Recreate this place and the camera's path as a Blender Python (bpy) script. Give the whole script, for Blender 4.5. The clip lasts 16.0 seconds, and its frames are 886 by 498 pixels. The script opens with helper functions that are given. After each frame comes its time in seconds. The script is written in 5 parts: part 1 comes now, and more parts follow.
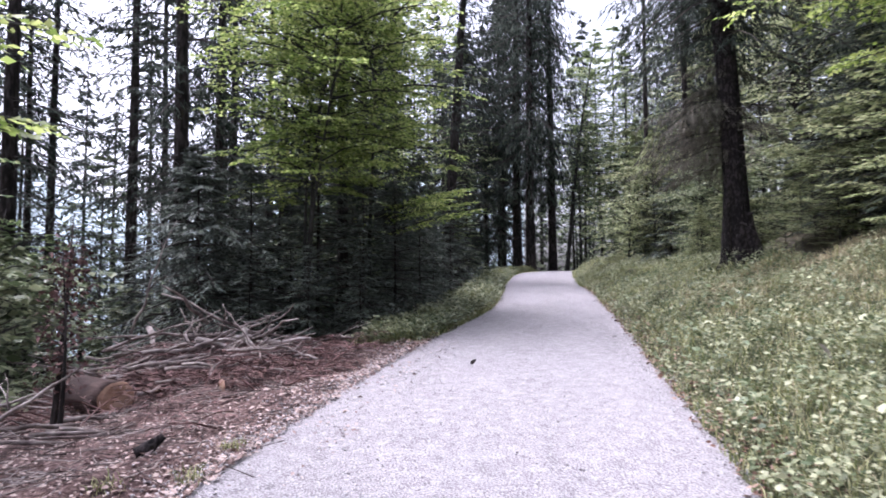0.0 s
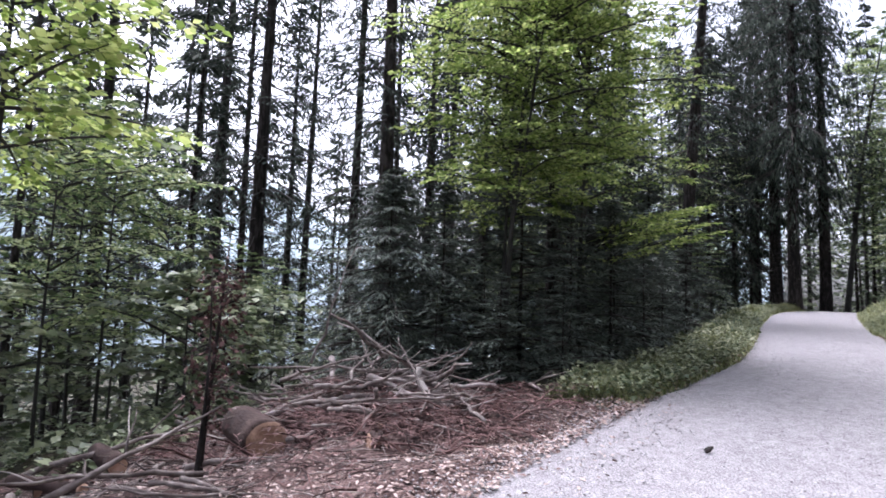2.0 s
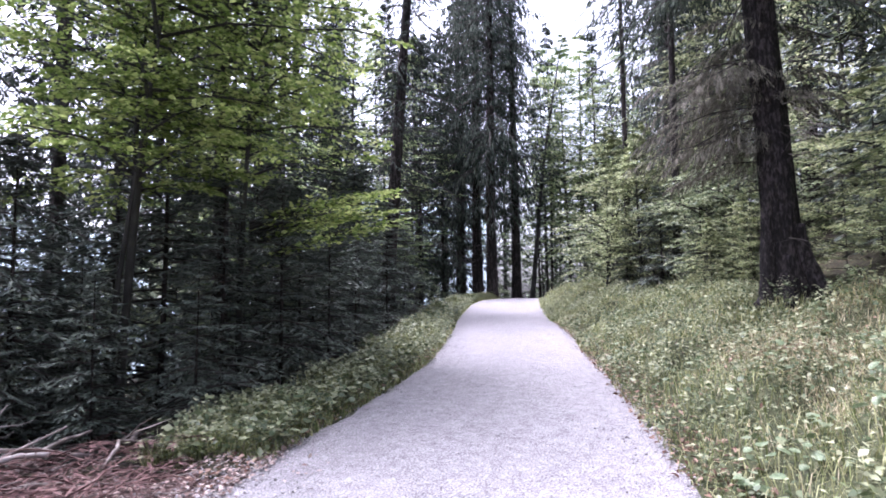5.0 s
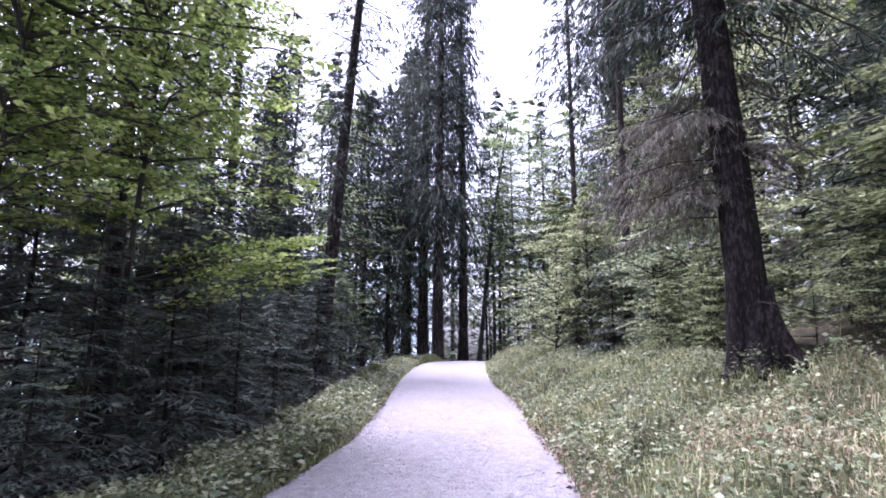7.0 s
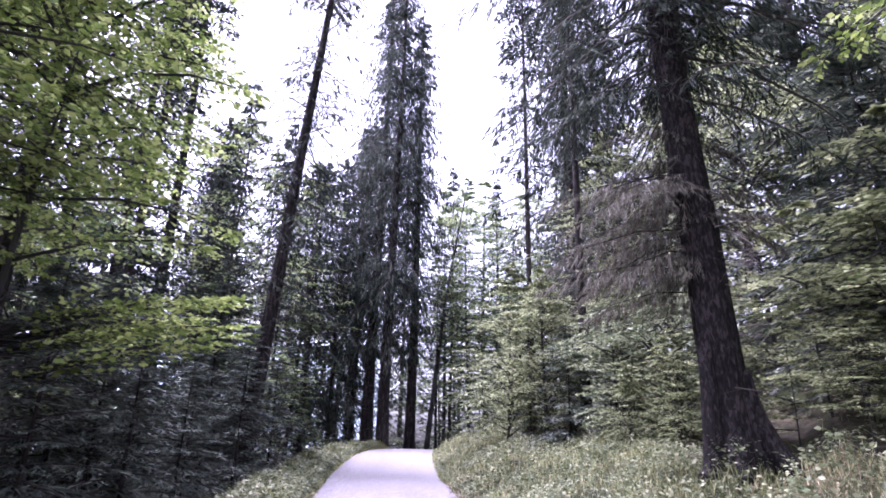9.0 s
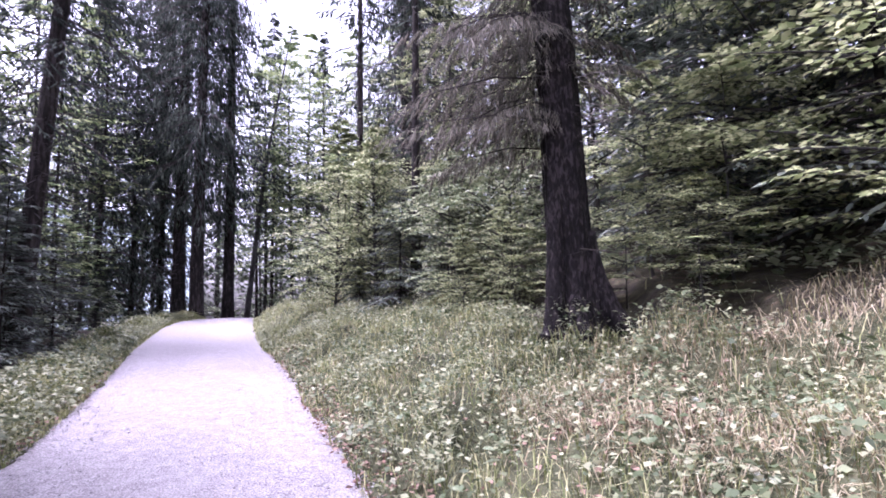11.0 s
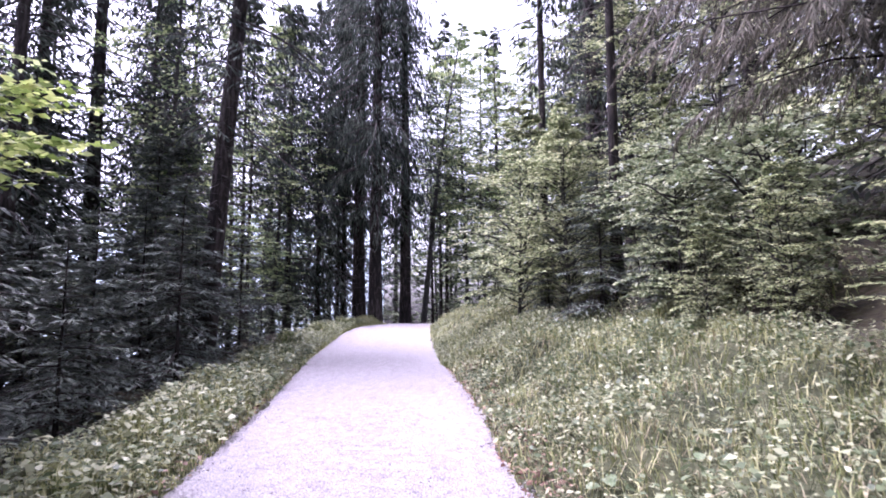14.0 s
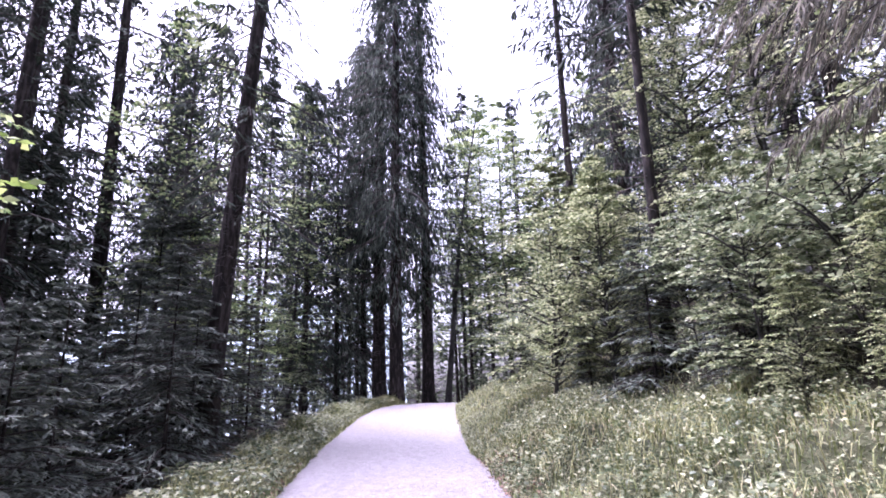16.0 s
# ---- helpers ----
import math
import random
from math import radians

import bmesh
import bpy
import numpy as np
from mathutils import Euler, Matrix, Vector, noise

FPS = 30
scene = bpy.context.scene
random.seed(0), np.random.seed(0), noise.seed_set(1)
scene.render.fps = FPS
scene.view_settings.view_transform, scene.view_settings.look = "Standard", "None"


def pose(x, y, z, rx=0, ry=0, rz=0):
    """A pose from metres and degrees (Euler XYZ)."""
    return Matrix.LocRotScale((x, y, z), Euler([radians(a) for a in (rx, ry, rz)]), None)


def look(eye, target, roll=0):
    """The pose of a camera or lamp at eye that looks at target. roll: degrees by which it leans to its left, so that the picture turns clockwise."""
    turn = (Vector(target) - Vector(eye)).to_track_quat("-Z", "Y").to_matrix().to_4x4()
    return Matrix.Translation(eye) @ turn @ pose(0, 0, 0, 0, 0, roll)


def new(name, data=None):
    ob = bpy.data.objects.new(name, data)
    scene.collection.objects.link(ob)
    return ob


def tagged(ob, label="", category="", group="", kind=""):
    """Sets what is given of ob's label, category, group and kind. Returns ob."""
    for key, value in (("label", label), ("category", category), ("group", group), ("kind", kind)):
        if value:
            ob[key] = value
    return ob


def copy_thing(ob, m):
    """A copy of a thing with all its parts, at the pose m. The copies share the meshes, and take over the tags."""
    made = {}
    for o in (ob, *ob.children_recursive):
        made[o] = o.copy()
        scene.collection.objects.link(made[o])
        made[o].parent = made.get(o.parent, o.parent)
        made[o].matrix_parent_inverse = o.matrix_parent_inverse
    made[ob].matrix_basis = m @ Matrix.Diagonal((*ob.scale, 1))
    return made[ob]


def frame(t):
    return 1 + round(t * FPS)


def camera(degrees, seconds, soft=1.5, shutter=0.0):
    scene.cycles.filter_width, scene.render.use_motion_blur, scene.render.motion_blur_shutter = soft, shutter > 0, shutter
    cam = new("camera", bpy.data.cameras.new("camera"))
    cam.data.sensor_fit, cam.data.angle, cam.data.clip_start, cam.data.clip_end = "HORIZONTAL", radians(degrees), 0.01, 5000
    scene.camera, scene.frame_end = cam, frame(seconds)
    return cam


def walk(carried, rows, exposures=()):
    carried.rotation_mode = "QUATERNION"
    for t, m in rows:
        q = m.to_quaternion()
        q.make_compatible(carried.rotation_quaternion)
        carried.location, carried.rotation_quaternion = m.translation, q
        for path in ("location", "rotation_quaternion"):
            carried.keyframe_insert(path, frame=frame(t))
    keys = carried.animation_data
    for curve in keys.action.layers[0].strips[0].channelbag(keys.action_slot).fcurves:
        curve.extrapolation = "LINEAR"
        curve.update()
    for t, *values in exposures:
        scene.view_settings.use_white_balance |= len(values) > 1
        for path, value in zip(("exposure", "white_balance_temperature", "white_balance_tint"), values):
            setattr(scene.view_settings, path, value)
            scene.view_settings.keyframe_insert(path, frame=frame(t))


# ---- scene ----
FOV = 74.8
cam = camera(FOV, 16.0, soft=1.75, shutter=0.25)
# seconds, x, y, z, yaw, pitch, roll
PATH = [
    (0.0, 0.000, -0.000, 1.500, 13.01, 2.80, 0.41),
    (0.5, -0.026, 0.431, 1.517, 19.12, 3.47, -0.16),
    (1.0, -0.089, 0.874, 1.545, 25.91, 5.26, -1.01),
    (1.5, -0.191, 1.308, 1.570, 31.33, 5.56, -1.46),
    (2.0, -0.233, 1.740, 1.592, 35.37, 5.37, -1.94),
    (2.5, -0.237, 2.146, 1.619, 38.37, 4.97, -2.20),
    (3.0, -0.236, 2.549, 1.655, 36.04, 4.70, -1.76),
    (3.5, -0.197, 2.984, 1.688, 28.63, 4.35, -1.35),
    (4.0, -0.198, 3.418, 1.710, 19.79, 3.93, -0.87),
    (4.5, -0.172, 3.842, 1.741, 13.58, 4.18, -0.08),
    (5.0, -0.133, 4.162, 1.764, 9.57, 5.03, 0.57),
    (5.2, -0.117, 4.288, 1.774, 8.75, 5.44, 0.82),
    (7.3, -0.046, 5.498, 1.837, 3.60, 12.17, -0.79),
    (7.5, -0.050, 5.598, 1.837, 2.88, 13.07, -1.09),
    (8.0, -0.027, 5.827, 1.842, 1.20, 15.01, -0.93),
    (8.5, 0.031, 6.065, 1.862, 0.35, 17.03, -1.28),
    (9.0, 0.033, 6.323, 1.875, -0.40, 18.98, -1.26),
    (9.5, 0.021, 6.567, 1.880, -3.57, 18.46, -0.05),
    (10.0, 0.044, 6.819, 1.891, -8.50, 13.68, 0.60),
    (10.2, 0.055, 6.917, 1.895, -10.65, 11.60, 0.75),
    (12.3, -0.028, 8.383, 2.005, -21.48, 2.80, 1.09),
    (12.5, -0.019, 8.536, 2.001, -18.60, 2.78, 0.57),
    (13.0, 0.035, 8.908, 2.007, -11.36, 3.28, 0.03),
    (13.5, 0.008, 9.225, 2.025, -3.89, 4.14, 0.66),
    (14.0, -0.001, 9.546, 2.046, -0.70, 6.76, 0.42),
    (14.5, -0.026, 9.886, 2.074, 0.83, 9.01, 0.64),
    (15.0, -0.071, 10.192, 2.089, 1.57, 10.67, 1.47),
    (15.5, -0.073, 10.465, 2.097, 1.98, 12.57, 1.61),
    (16.0, -0.043, 10.695, 2.112, 1.67, 14.13, 1.66),
]
walk(cam, [(t, pose(x, y, z, 90 + pitch, roll, yaw)) for t, x, y, z, yaw, pitch, roll in PATH],
     [(0.0, 1.72, 5800, 23), (3.0, 1.75, 5800, 17), (4.0, 1.95, 5750, 19), (4.6, 2.2, 5700, 23), (7.5, 2.34, 5480, 36), (10.0, 2.42, 5520, 43), (12.5, 2.42, 5620, 41), (16.0, 2.5, 5600, 40)])

# ---- sky and sun: bright overcast ----
SUN_ELEVATION, SUN_TURN = radians(62), radians(-75)
world = bpy.data.worlds.new("sky")
scene.world = world
world.use_nodes = True
wt = world.node_tree
sky = wt.nodes.new("ShaderNodeTexSky")
sky.sky_type, sky.sun_disc = "NISHITA", False
sky.sun_elevation, sky.sun_rotation = SUN_ELEVATION, SUN_TURN
sky.dust_density, sky.air_density, sky.ozone_density = 6.0, 1.0, 1.0
pale = wt.nodes.new("ShaderNodeHueSaturation")
pale.inputs["Saturation"].default_value = 0.3
wt.links.new(sky.outputs["Color"], pale.inputs["Color"])
wt.links.new(pale.outputs["Color"], wt.nodes["Background"].inputs["Color"])
wt.nodes["Background"].inputs["Strength"].default_value = 0.15
sun = new("sun", bpy.data.lights.new("sun", "SUN"))
sun.data.energy, sun.data.angle, sun.data.color = 1.5, radians(30), (1.0, 0.98, 0.95)
sun.matrix_world = look((0, 0, 0), (-math.sin(SUN_TURN) * math.cos(SUN_ELEVATION), -math.cos(SUN_TURN) * math.cos(SUN_ELEVATION), -math.sin(SUN_ELEVATION)))


# ---- materials ----
def material(name, colours, scale=6.0, stretch=(1, 1, 1), rough=0.85, bump=0.3, bump_scale=30.0, island=0.0, through_light=0.0, spec=0.3, distort=0.0, coarse=0.6, spread=0.15):
    """Colours spread over two scales of noise, with fine relief; island varies the value leaf by leaf; through_light is translucency."""
    m = bpy.data.materials.new(name)
    m.use_nodes = True
    nt = m.node_tree
    n, l = nt.nodes, nt.links
    bsdf = n["Principled BSDF"]
    bsdf.inputs["Roughness"].default_value = rough
    bsdf.inputs["Specular IOR Level"].default_value = spec
    coord = n.new("ShaderNodeTexCoord")
    mapping = n.new("ShaderNodeMapping")
    mapping.inputs["Scale"].default_value = stretch
    l.new(coord.outputs["Object"], mapping.inputs["Vector"])
    big = n.new("ShaderNodeTexNoise")
    big.inputs["Scale"].default_value, big.inputs["Detail"].default_value = scale * 0.12, 4
    fine = n.new("ShaderNodeTexNoise")
    fine.inputs["Scale"].default_value, fine.inputs["Detail"].default_value = scale, 8
    fine.inputs["Distortion"].default_value = distort
    for t in (big, fine):
        l.new(mapping.outputs["Vector"], t.inputs["Vector"])
    mix = n.new("ShaderNodeMix")
    mix.inputs["Factor"].default_value = coarse
    l.new(fine.outputs["Fac"], mix.inputs["A"])
    l.new(big.outputs["Fac"], mix.inputs["B"])
    value = mix.outputs["Result"]
    if island:
        geo = n.new("ShaderNodeNewGeometry")
        add = n.new("ShaderNodeMath")
        add.operation = "MULTIPLY_ADD"
        add.inputs[1].default_value = island
        l.new(geo.outputs["Random Per Island"], add.inputs[0])
        shift = n.new("ShaderNodeMath")
        shift.operation = "SUBTRACT"
        shift.inputs[1].default_value = island / 2
        l.new(value, shift.inputs[0])
        l.new(shift.outputs[0], add.inputs[2])
        value = add.outputs[0]
    ramp = n.new("ShaderNodeValToRGB")
    e = ramp.color_ramp.elements
    e[0].position, e[1].position = 0.5 - spread, 0.5 + spread
    e[0].color, e[1].color = (*colours[0], 1), (*colours[-1], 1)
    for i, c in enumerate(colours[1:-1], 1):
        e.new(0.5 - spread + 2 * spread * i / (len(colours) - 1)).color = (*c, 1)
    l.new(value, ramp.inputs["Fac"])
    l.new(ramp.outputs["Color"], bsdf.inputs["Base Color"])
    if bump:
        rel = n.new("ShaderNodeTexNoise")
        rel.inputs["Scale"].default_value, rel.inputs["Detail"].default_value = bump_scale, 6
        l.new(mapping.outputs["Vector"], rel.inputs["Vector"])
        b = n.new("ShaderNodeBump")
        b.inputs["Strength"].default_value, b.inputs["Distance"].default_value = bump, 0.02
        l.new(rel.outputs["Fac"], b.inputs["Height"])
        l.new(b.outputs["Normal"], bsdf.inputs["Normal"])
    if through_light:
        tr = n.new("ShaderNodeBsdfTranslucent")
        l.new(ramp.outputs["Color"], tr.inputs["Color"])
        ms = n.new("ShaderNodeMixShader")
        ms.inputs["Fac"].default_value = through_light
        l.new(bsdf.outputs["BSDF"], ms.inputs[1])
        l.new(tr.outputs["BSDF"], ms.inputs[2])
        l.new(ms.outputs["Shader"], n["Material Output"].inputs["Surface"])
    return m


M_BARK = material("spruce_bark", [(0.01, 0.008, 0.0075), (0.025, 0.02, 0.018), (0.064, 0.053, 0.049)], 14, (1, 1, 0.25), 0.95, 0.9, 22, spread=0.1, coarse=0.4)
M_BARK_BEECH = material("beech_bark", [(0.016, 0.015, 0.013), (0.036, 0.034, 0.03), (0.075, 0.072, 0.064)], 9, (1, 1, 0.6), 0.8, 0.4, 30)
M_BARK_BIRCH = material("birch_bark", [(0.05, 0.045, 0.04), (0.3, 0.29, 0.27), (0.5, 0.49, 0.46)], 7, (0.6, 0.6, 2.5), 0.7, 0.3, 30)
M_BARK_BIG = material("old_spruce_bark", [(0.004, 0.003, 0.003), (0.012, 0.0092, 0.0094), (0.044, 0.036, 0.036)], 26, (1, 1, 0.38), 0.95, 1.0, 34, spread=0.11, coarse=0.25, distort=0.8)
M_LOG_BARK = material("reddish_log_bark", [(0.022, 0.013, 0.012), (0.055, 0.034, 0.03), (0.12, 0.078, 0.07)], 9, (0.4, 1, 1), 0.95, 0.7, 24)
M_TWIG = material("dead_twig", [(0.035, 0.03, 0.027), (0.085, 0.072, 0.064)], 10, rough=0.9, island=0.5)
M_NEEDLE = material("spruce_needles", [(0.027, 0.036, 0.029), (0.053, 0.066, 0.052), (0.095, 0.11, 0.085)], 3, rough=0.75, bump=0, island=0.5, through_light=0.12, spec=0.06)
M_NEEDLE_YOUNG = material("young_spruce_needles", [(0.04, 0.053, 0.042), (0.084, 0.105, 0.082), (0.165, 0.188, 0.15)], 3, rough=0.6, bump=0, island=0.5, through_light=0.15, spec=0.35)
M_NEEDLE_DRY = material("drooping_old_needles", [(0.055, 0.053, 0.04), (0.105, 0.098, 0.074), (0.175, 0.158, 0.125)], 3, rough=0.8, bump=0, island=0.6, through_light=0.3)
M_LEAF = material("beech_leaf", [(0.155, 0.22, 0.05), (0.31, 0.4, 0.11), (0.5, 0.56, 0.2)], 2.5, rough=0.45, bump=0, island=0.55, through_light=0.6, spec=0.4)
# darker copy of the beech leaf, with the forest shade put into its colour
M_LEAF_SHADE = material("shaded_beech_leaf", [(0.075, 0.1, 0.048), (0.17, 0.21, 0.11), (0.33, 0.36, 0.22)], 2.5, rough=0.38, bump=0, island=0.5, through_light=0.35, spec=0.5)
# lit copy of the shaded leaf: daylight on the shrubs put into its colour
M_LEAF_SHRUB = material("sunlit_shrub_leaf", [(0.1, 0.13, 0.062), (0.24, 0.28, 0.15), (0.45, 0.475, 0.3)], 2.5, rough=0.42, bump=0, island=0.55, through_light=0.4, spec=0.4)
# brighter still, with the light on the bank saplings put into its colour
M_LEAF_LIT = material("lit_sapling_leaf", [(0.13, 0.16, 0.07), (0.3, 0.34, 0.17), (0.5, 0.52, 0.3)], 2.5, rough=0.42, bump=0, island=0.55, through_light=0.5, spec=0.4)
# between the two, with half of that shade put into its colour
M_LEAF_MID = material("half_shaded_beech_leaf", [(0.1, 0.15, 0.06), (0.21, 0.27, 0.11), (0.38, 0.43, 0.2)], 2.5, rough=0.45, bump=0, island=0.55, through_light=0.5, spec=0.4)
# leaf darkened in its colour so far foliage stands out against the bright sky
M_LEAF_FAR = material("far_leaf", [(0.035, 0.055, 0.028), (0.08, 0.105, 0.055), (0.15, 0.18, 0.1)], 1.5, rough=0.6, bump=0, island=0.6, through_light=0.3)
M_HERB = material("bank_herb_leaf", [(0.07, 0.095, 0.044), (0.18, 0.205, 0.11), (0.35, 0.36, 0.225)], 2.0, rough=0.45, bump=0, island=0.5, through_light=0.25, spec=0.4)
M_GRASS = material("bank_grass", [(0.12, 0.148, 0.05), (0.235, 0.252, 0.104), (0.4, 0.39, 0.205)], 1.6, rough=0.6, bump=0, island=0.5, through_light=0.25)
M_STRAW = material("dry_grass", [(0.24, 0.2, 0.12), (0.42, 0.37, 0.25)], 2, rough=0.8, bump=0, island=0.6, through_light=0.2)
M_SOIL = material("forest_soil", [(0.012, 0.01, 0.007), (0.028, 0.022, 0.014), (0.035, 0.035, 0.016), (0.075, 0.055, 0.038)], 9, rough=0.95, bump=1.0, bump_scale=30, coarse=0.35, spread=0.12)
M_TURF = material("mossy_turf", [(0.022, 0.026, 0.012), (0.05, 0.055, 0.025), (0.095, 0.095, 0.052)], 14, rough=0.95, bump=1.0, bump_scale=40, coarse=0.4)
M_LITTER = material("needle_litter", [(0.018, 0.01, 0.009), (0.055, 0.031, 0.028), (0.13, 0.083, 0.075), (0.27, 0.2, 0.18)], 22, rough=0.95, bump=1.0, bump_scale=40, distort=1.0, coarse=0.35)
M_GRAVEL = material("pale_limestone_gravel", [(0.14, 0.129, 0.133), (0.287, 0.266, 0.276), (0.43, 0.404, 0.417)], 75, rough=0.9, bump=1.0, bump_scale=90, coarse=0.2, spread=0.11)
M_STONE = material("gravel_stone", [(0.22, 0.205, 0.21), (0.35, 0.328, 0.338), (0.48, 0.455, 0.468)], 8, rough=0.85, bump=0.2, island=0.9)
M_BROWN = material("dead_brown_needles", [(0.04, 0.019, 0.017), (0.09, 0.047, 0.043), (0.17, 0.1, 0.092)], 4, rough=0.9, bump=0, island=0.7)
M_CHIP = material("wood_chip", [(0.15, 0.097, 0.086), (0.28, 0.2, 0.177), (0.44, 0.35, 0.315)], 6, rough=0.85, bump=0.2, island=1.0)
M_STICK = material("barked_branch", [(0.045, 0.033, 0.031), (0.135, 0.108, 0.1), (0.34, 0.295, 0.275)], 9, rough=0.9, bump=0.6, island=0.3)
M_CUT = material("sawn_wood", [(0.24, 0.135, 0.09), (0.4, 0.25, 0.175), (0.5, 0.34, 0.25)], 12, rough=0.8, bump=0.3)
M_LIMB = material("weathered_bare_wood", [(0.09, 0.07, 0.066), (0.25, 0.21, 0.2), (0.46, 0.41, 0.39)], 8, rough=0.85, bump=0.5, island=0.2)
M_PALE_WOOD = material("bare_pale_wood", [(0.3, 0.26, 0.24), (0.5, 0.46, 0.43)], 9, rough=0.8, bump=0.3)
# distance haze is put into this pale blue-green colour
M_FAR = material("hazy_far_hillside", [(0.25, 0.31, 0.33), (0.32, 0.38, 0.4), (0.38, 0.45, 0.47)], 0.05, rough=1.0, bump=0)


# ---- mesh tools ----
def quad_mesh(name, verts, quads, mats, index=None, smooth=False):
    me = bpy.data.meshes.new(name)
    verts, quads = np.asarray(verts, float), np.asarray(quads, int)
    me.vertices.add(len(verts))
    me.vertices.foreach_set("co", verts.ravel())
    me.loops.add(quads.size)
    me.loops.foreach_set("vertex_index", quads.ravel())
    me.polygons.add(len(quads))
    me.polygons.foreach_set("loop_start", np.arange(len(quads)) * 4)
    for m in mats:
        me.materials.append(m)
    if index is not None:
        me.polygons.foreach_set("material_index", np.asarray(index, int))
    if smooth:
        me.polygons.foreach_set("use_smooth", np.ones(len(quads), bool))
    me.update(calc_edges=True)
    me.validate()
    return me


def joined(pieces):
    """Pieces of (verts, quads) as one."""
    vs, qs, at = [], [], 0
    for v, q in pieces:
        v, q = np.asarray(v, float).reshape(-1, 3), np.asarray(q, int).reshape(-1, 4)
        vs.append(v)
        qs.append(q + at)
        at += len(v)
    return np.concatenate(vs), np.concatenate(qs)


def unit(v):
    return v / np.maximum(np.linalg.norm(v, axis=-1, keepdims=True), 1e-9)


def blades(p, d, length, width, normal, fold=0.12, widest=0.45):
    """Leaf-shaped quads from p along d."""
    p, d, normal = p.reshape(-1, 3), unit(d.reshape(-1, 3)), normal.reshape(-1, 3)
    length, width = np.broadcast_to(np.ravel(length), len(p))[:, None], np.broadcast_to(np.ravel(width), len(p))[:, None]
    side = unit(np.cross(d, normal))
    up = np.cross(side, d)
    a = p + d * length * widest + up * fold * width
    v = np.stack([p, a + side * width / 2, p + d * length, a - side * width / 2], 1).reshape(-1, 3)
    return v, np.arange(len(v)).reshape(-1, 4)


def tube(pts, radii, sides=8, rough=0.0, rng=None, close=True, ridges=0.0):
    """A tapered round bar along a line of points."""
    pts, radii = np.asarray(pts, float), np.asarray(radii, float)
    tang = unit(np.gradient(pts, axis=0))
    ref = np.where(np.abs(tang[:, 2:3]) > 0.8, np.array([[1.0, 0, 0]]), np.array([[0, 0, 1.0]]))
    ref[:] = ref[len(ref) // 2]
    u = unit(np.cross(tang, ref))
    w = np.cross(tang, u)
    a = np.linspace(0, 2 * math.pi, sides, endpoint=False)
    r = radii[:, None] * np.ones((1, sides))
    if rough and rng is not None:
        r = r * (1 + rough * rng.standard_normal(r.shape) * 0.6 + rough * np.sin(a * 5 + rng.uniform(0, 6))[None, :])
    if ridges:
        col = rng.standard_normal((len(pts) // 5 + 2, sides))
        at = np.arange(len(pts)) / 5
        low = at.astype(int)
        mix = (at - low)[:, None]
        r = r * (1 + ridges * (col[low] * (1 - mix) + col[low + 1] * mix))
    v = pts[:, None] + r[..., None] * (np.cos(a)[None, :, None] * u[:, None] + np.sin(a)[None, :, None] * w[:, None])
    k = len(pts)
    i, j = np.meshgrid(np.arange(k - 1), np.arange(sides), indexing="ij")
    q = np.stack([i * sides + j, i * sides + (j + 1) % sides, (i + 1) * sides + (j + 1) % sides, (i + 1) * sides + j], -1).reshape(-1, 4)
    v = v.reshape(-1, 3)
    if close:
        n = len(v)
        v = np.concatenate([v, np.repeat(pts[:1], sides, 0), np.repeat(pts[-1:], sides, 0)])
        j = np.arange(sides)
        jn = (j + 1) % sides
        h = (k - 1) * sides
        # end faces as fans of thin quads towards the middle
        q = np.concatenate([q, np.stack([jn, j, n + j, n + jn], -1), np.stack([h + j, h + jn, n + sides + jn, n + sides + j], -1)])
        v[n:n + sides] = pts[0] + (v[:sides] - pts[0]) * 0.02
        v[n + sides:] = pts[-1] + (v[h:h + sides] - pts[-1]) * 0.02
    return v, q


def rods(p, q, r0, r1):
    """Many straight three-sided twigs from p to q."""
    p, q = p.reshape(-1, 3), q.reshape(-1, 3)
    t = unit(q - p)
    ref = np.where(np.abs(t[:, 2:3]) > 0.8, np.array([[1.0, 0, 0]]), np.array([[0, 0, 1.0]]))
    u = unit(np.cross(t, ref))
    w = np.cross(t, u)
    r0, r1 = np.broadcast_to(r0, len(p))[:, None], np.broadcast_to(r1, len(p))[:, None]
    ring = [np.cos(a) * u + np.sin(a) * w for a in (0, 2.094, 4.189)]
    v = np.stack([p + ring[0] * r0, p + ring[1] * r0, p + ring[2] * r0, q + ring[0] * r1, q + ring[1] * r1, q + ring[2] * r1], 1).reshape(-1, 3)
    o = (np.arange(len(p)) * 6)[:, None, None]
    f = np.array([[0, 1, 4, 3], [1, 2, 5, 4], [2, 0, 3, 5]])[None]
    return v, (o + f).reshape(-1, 4)


def heading(az, slope):
    return np.stack([np.cos(az), np.sin(az), slope], -1)


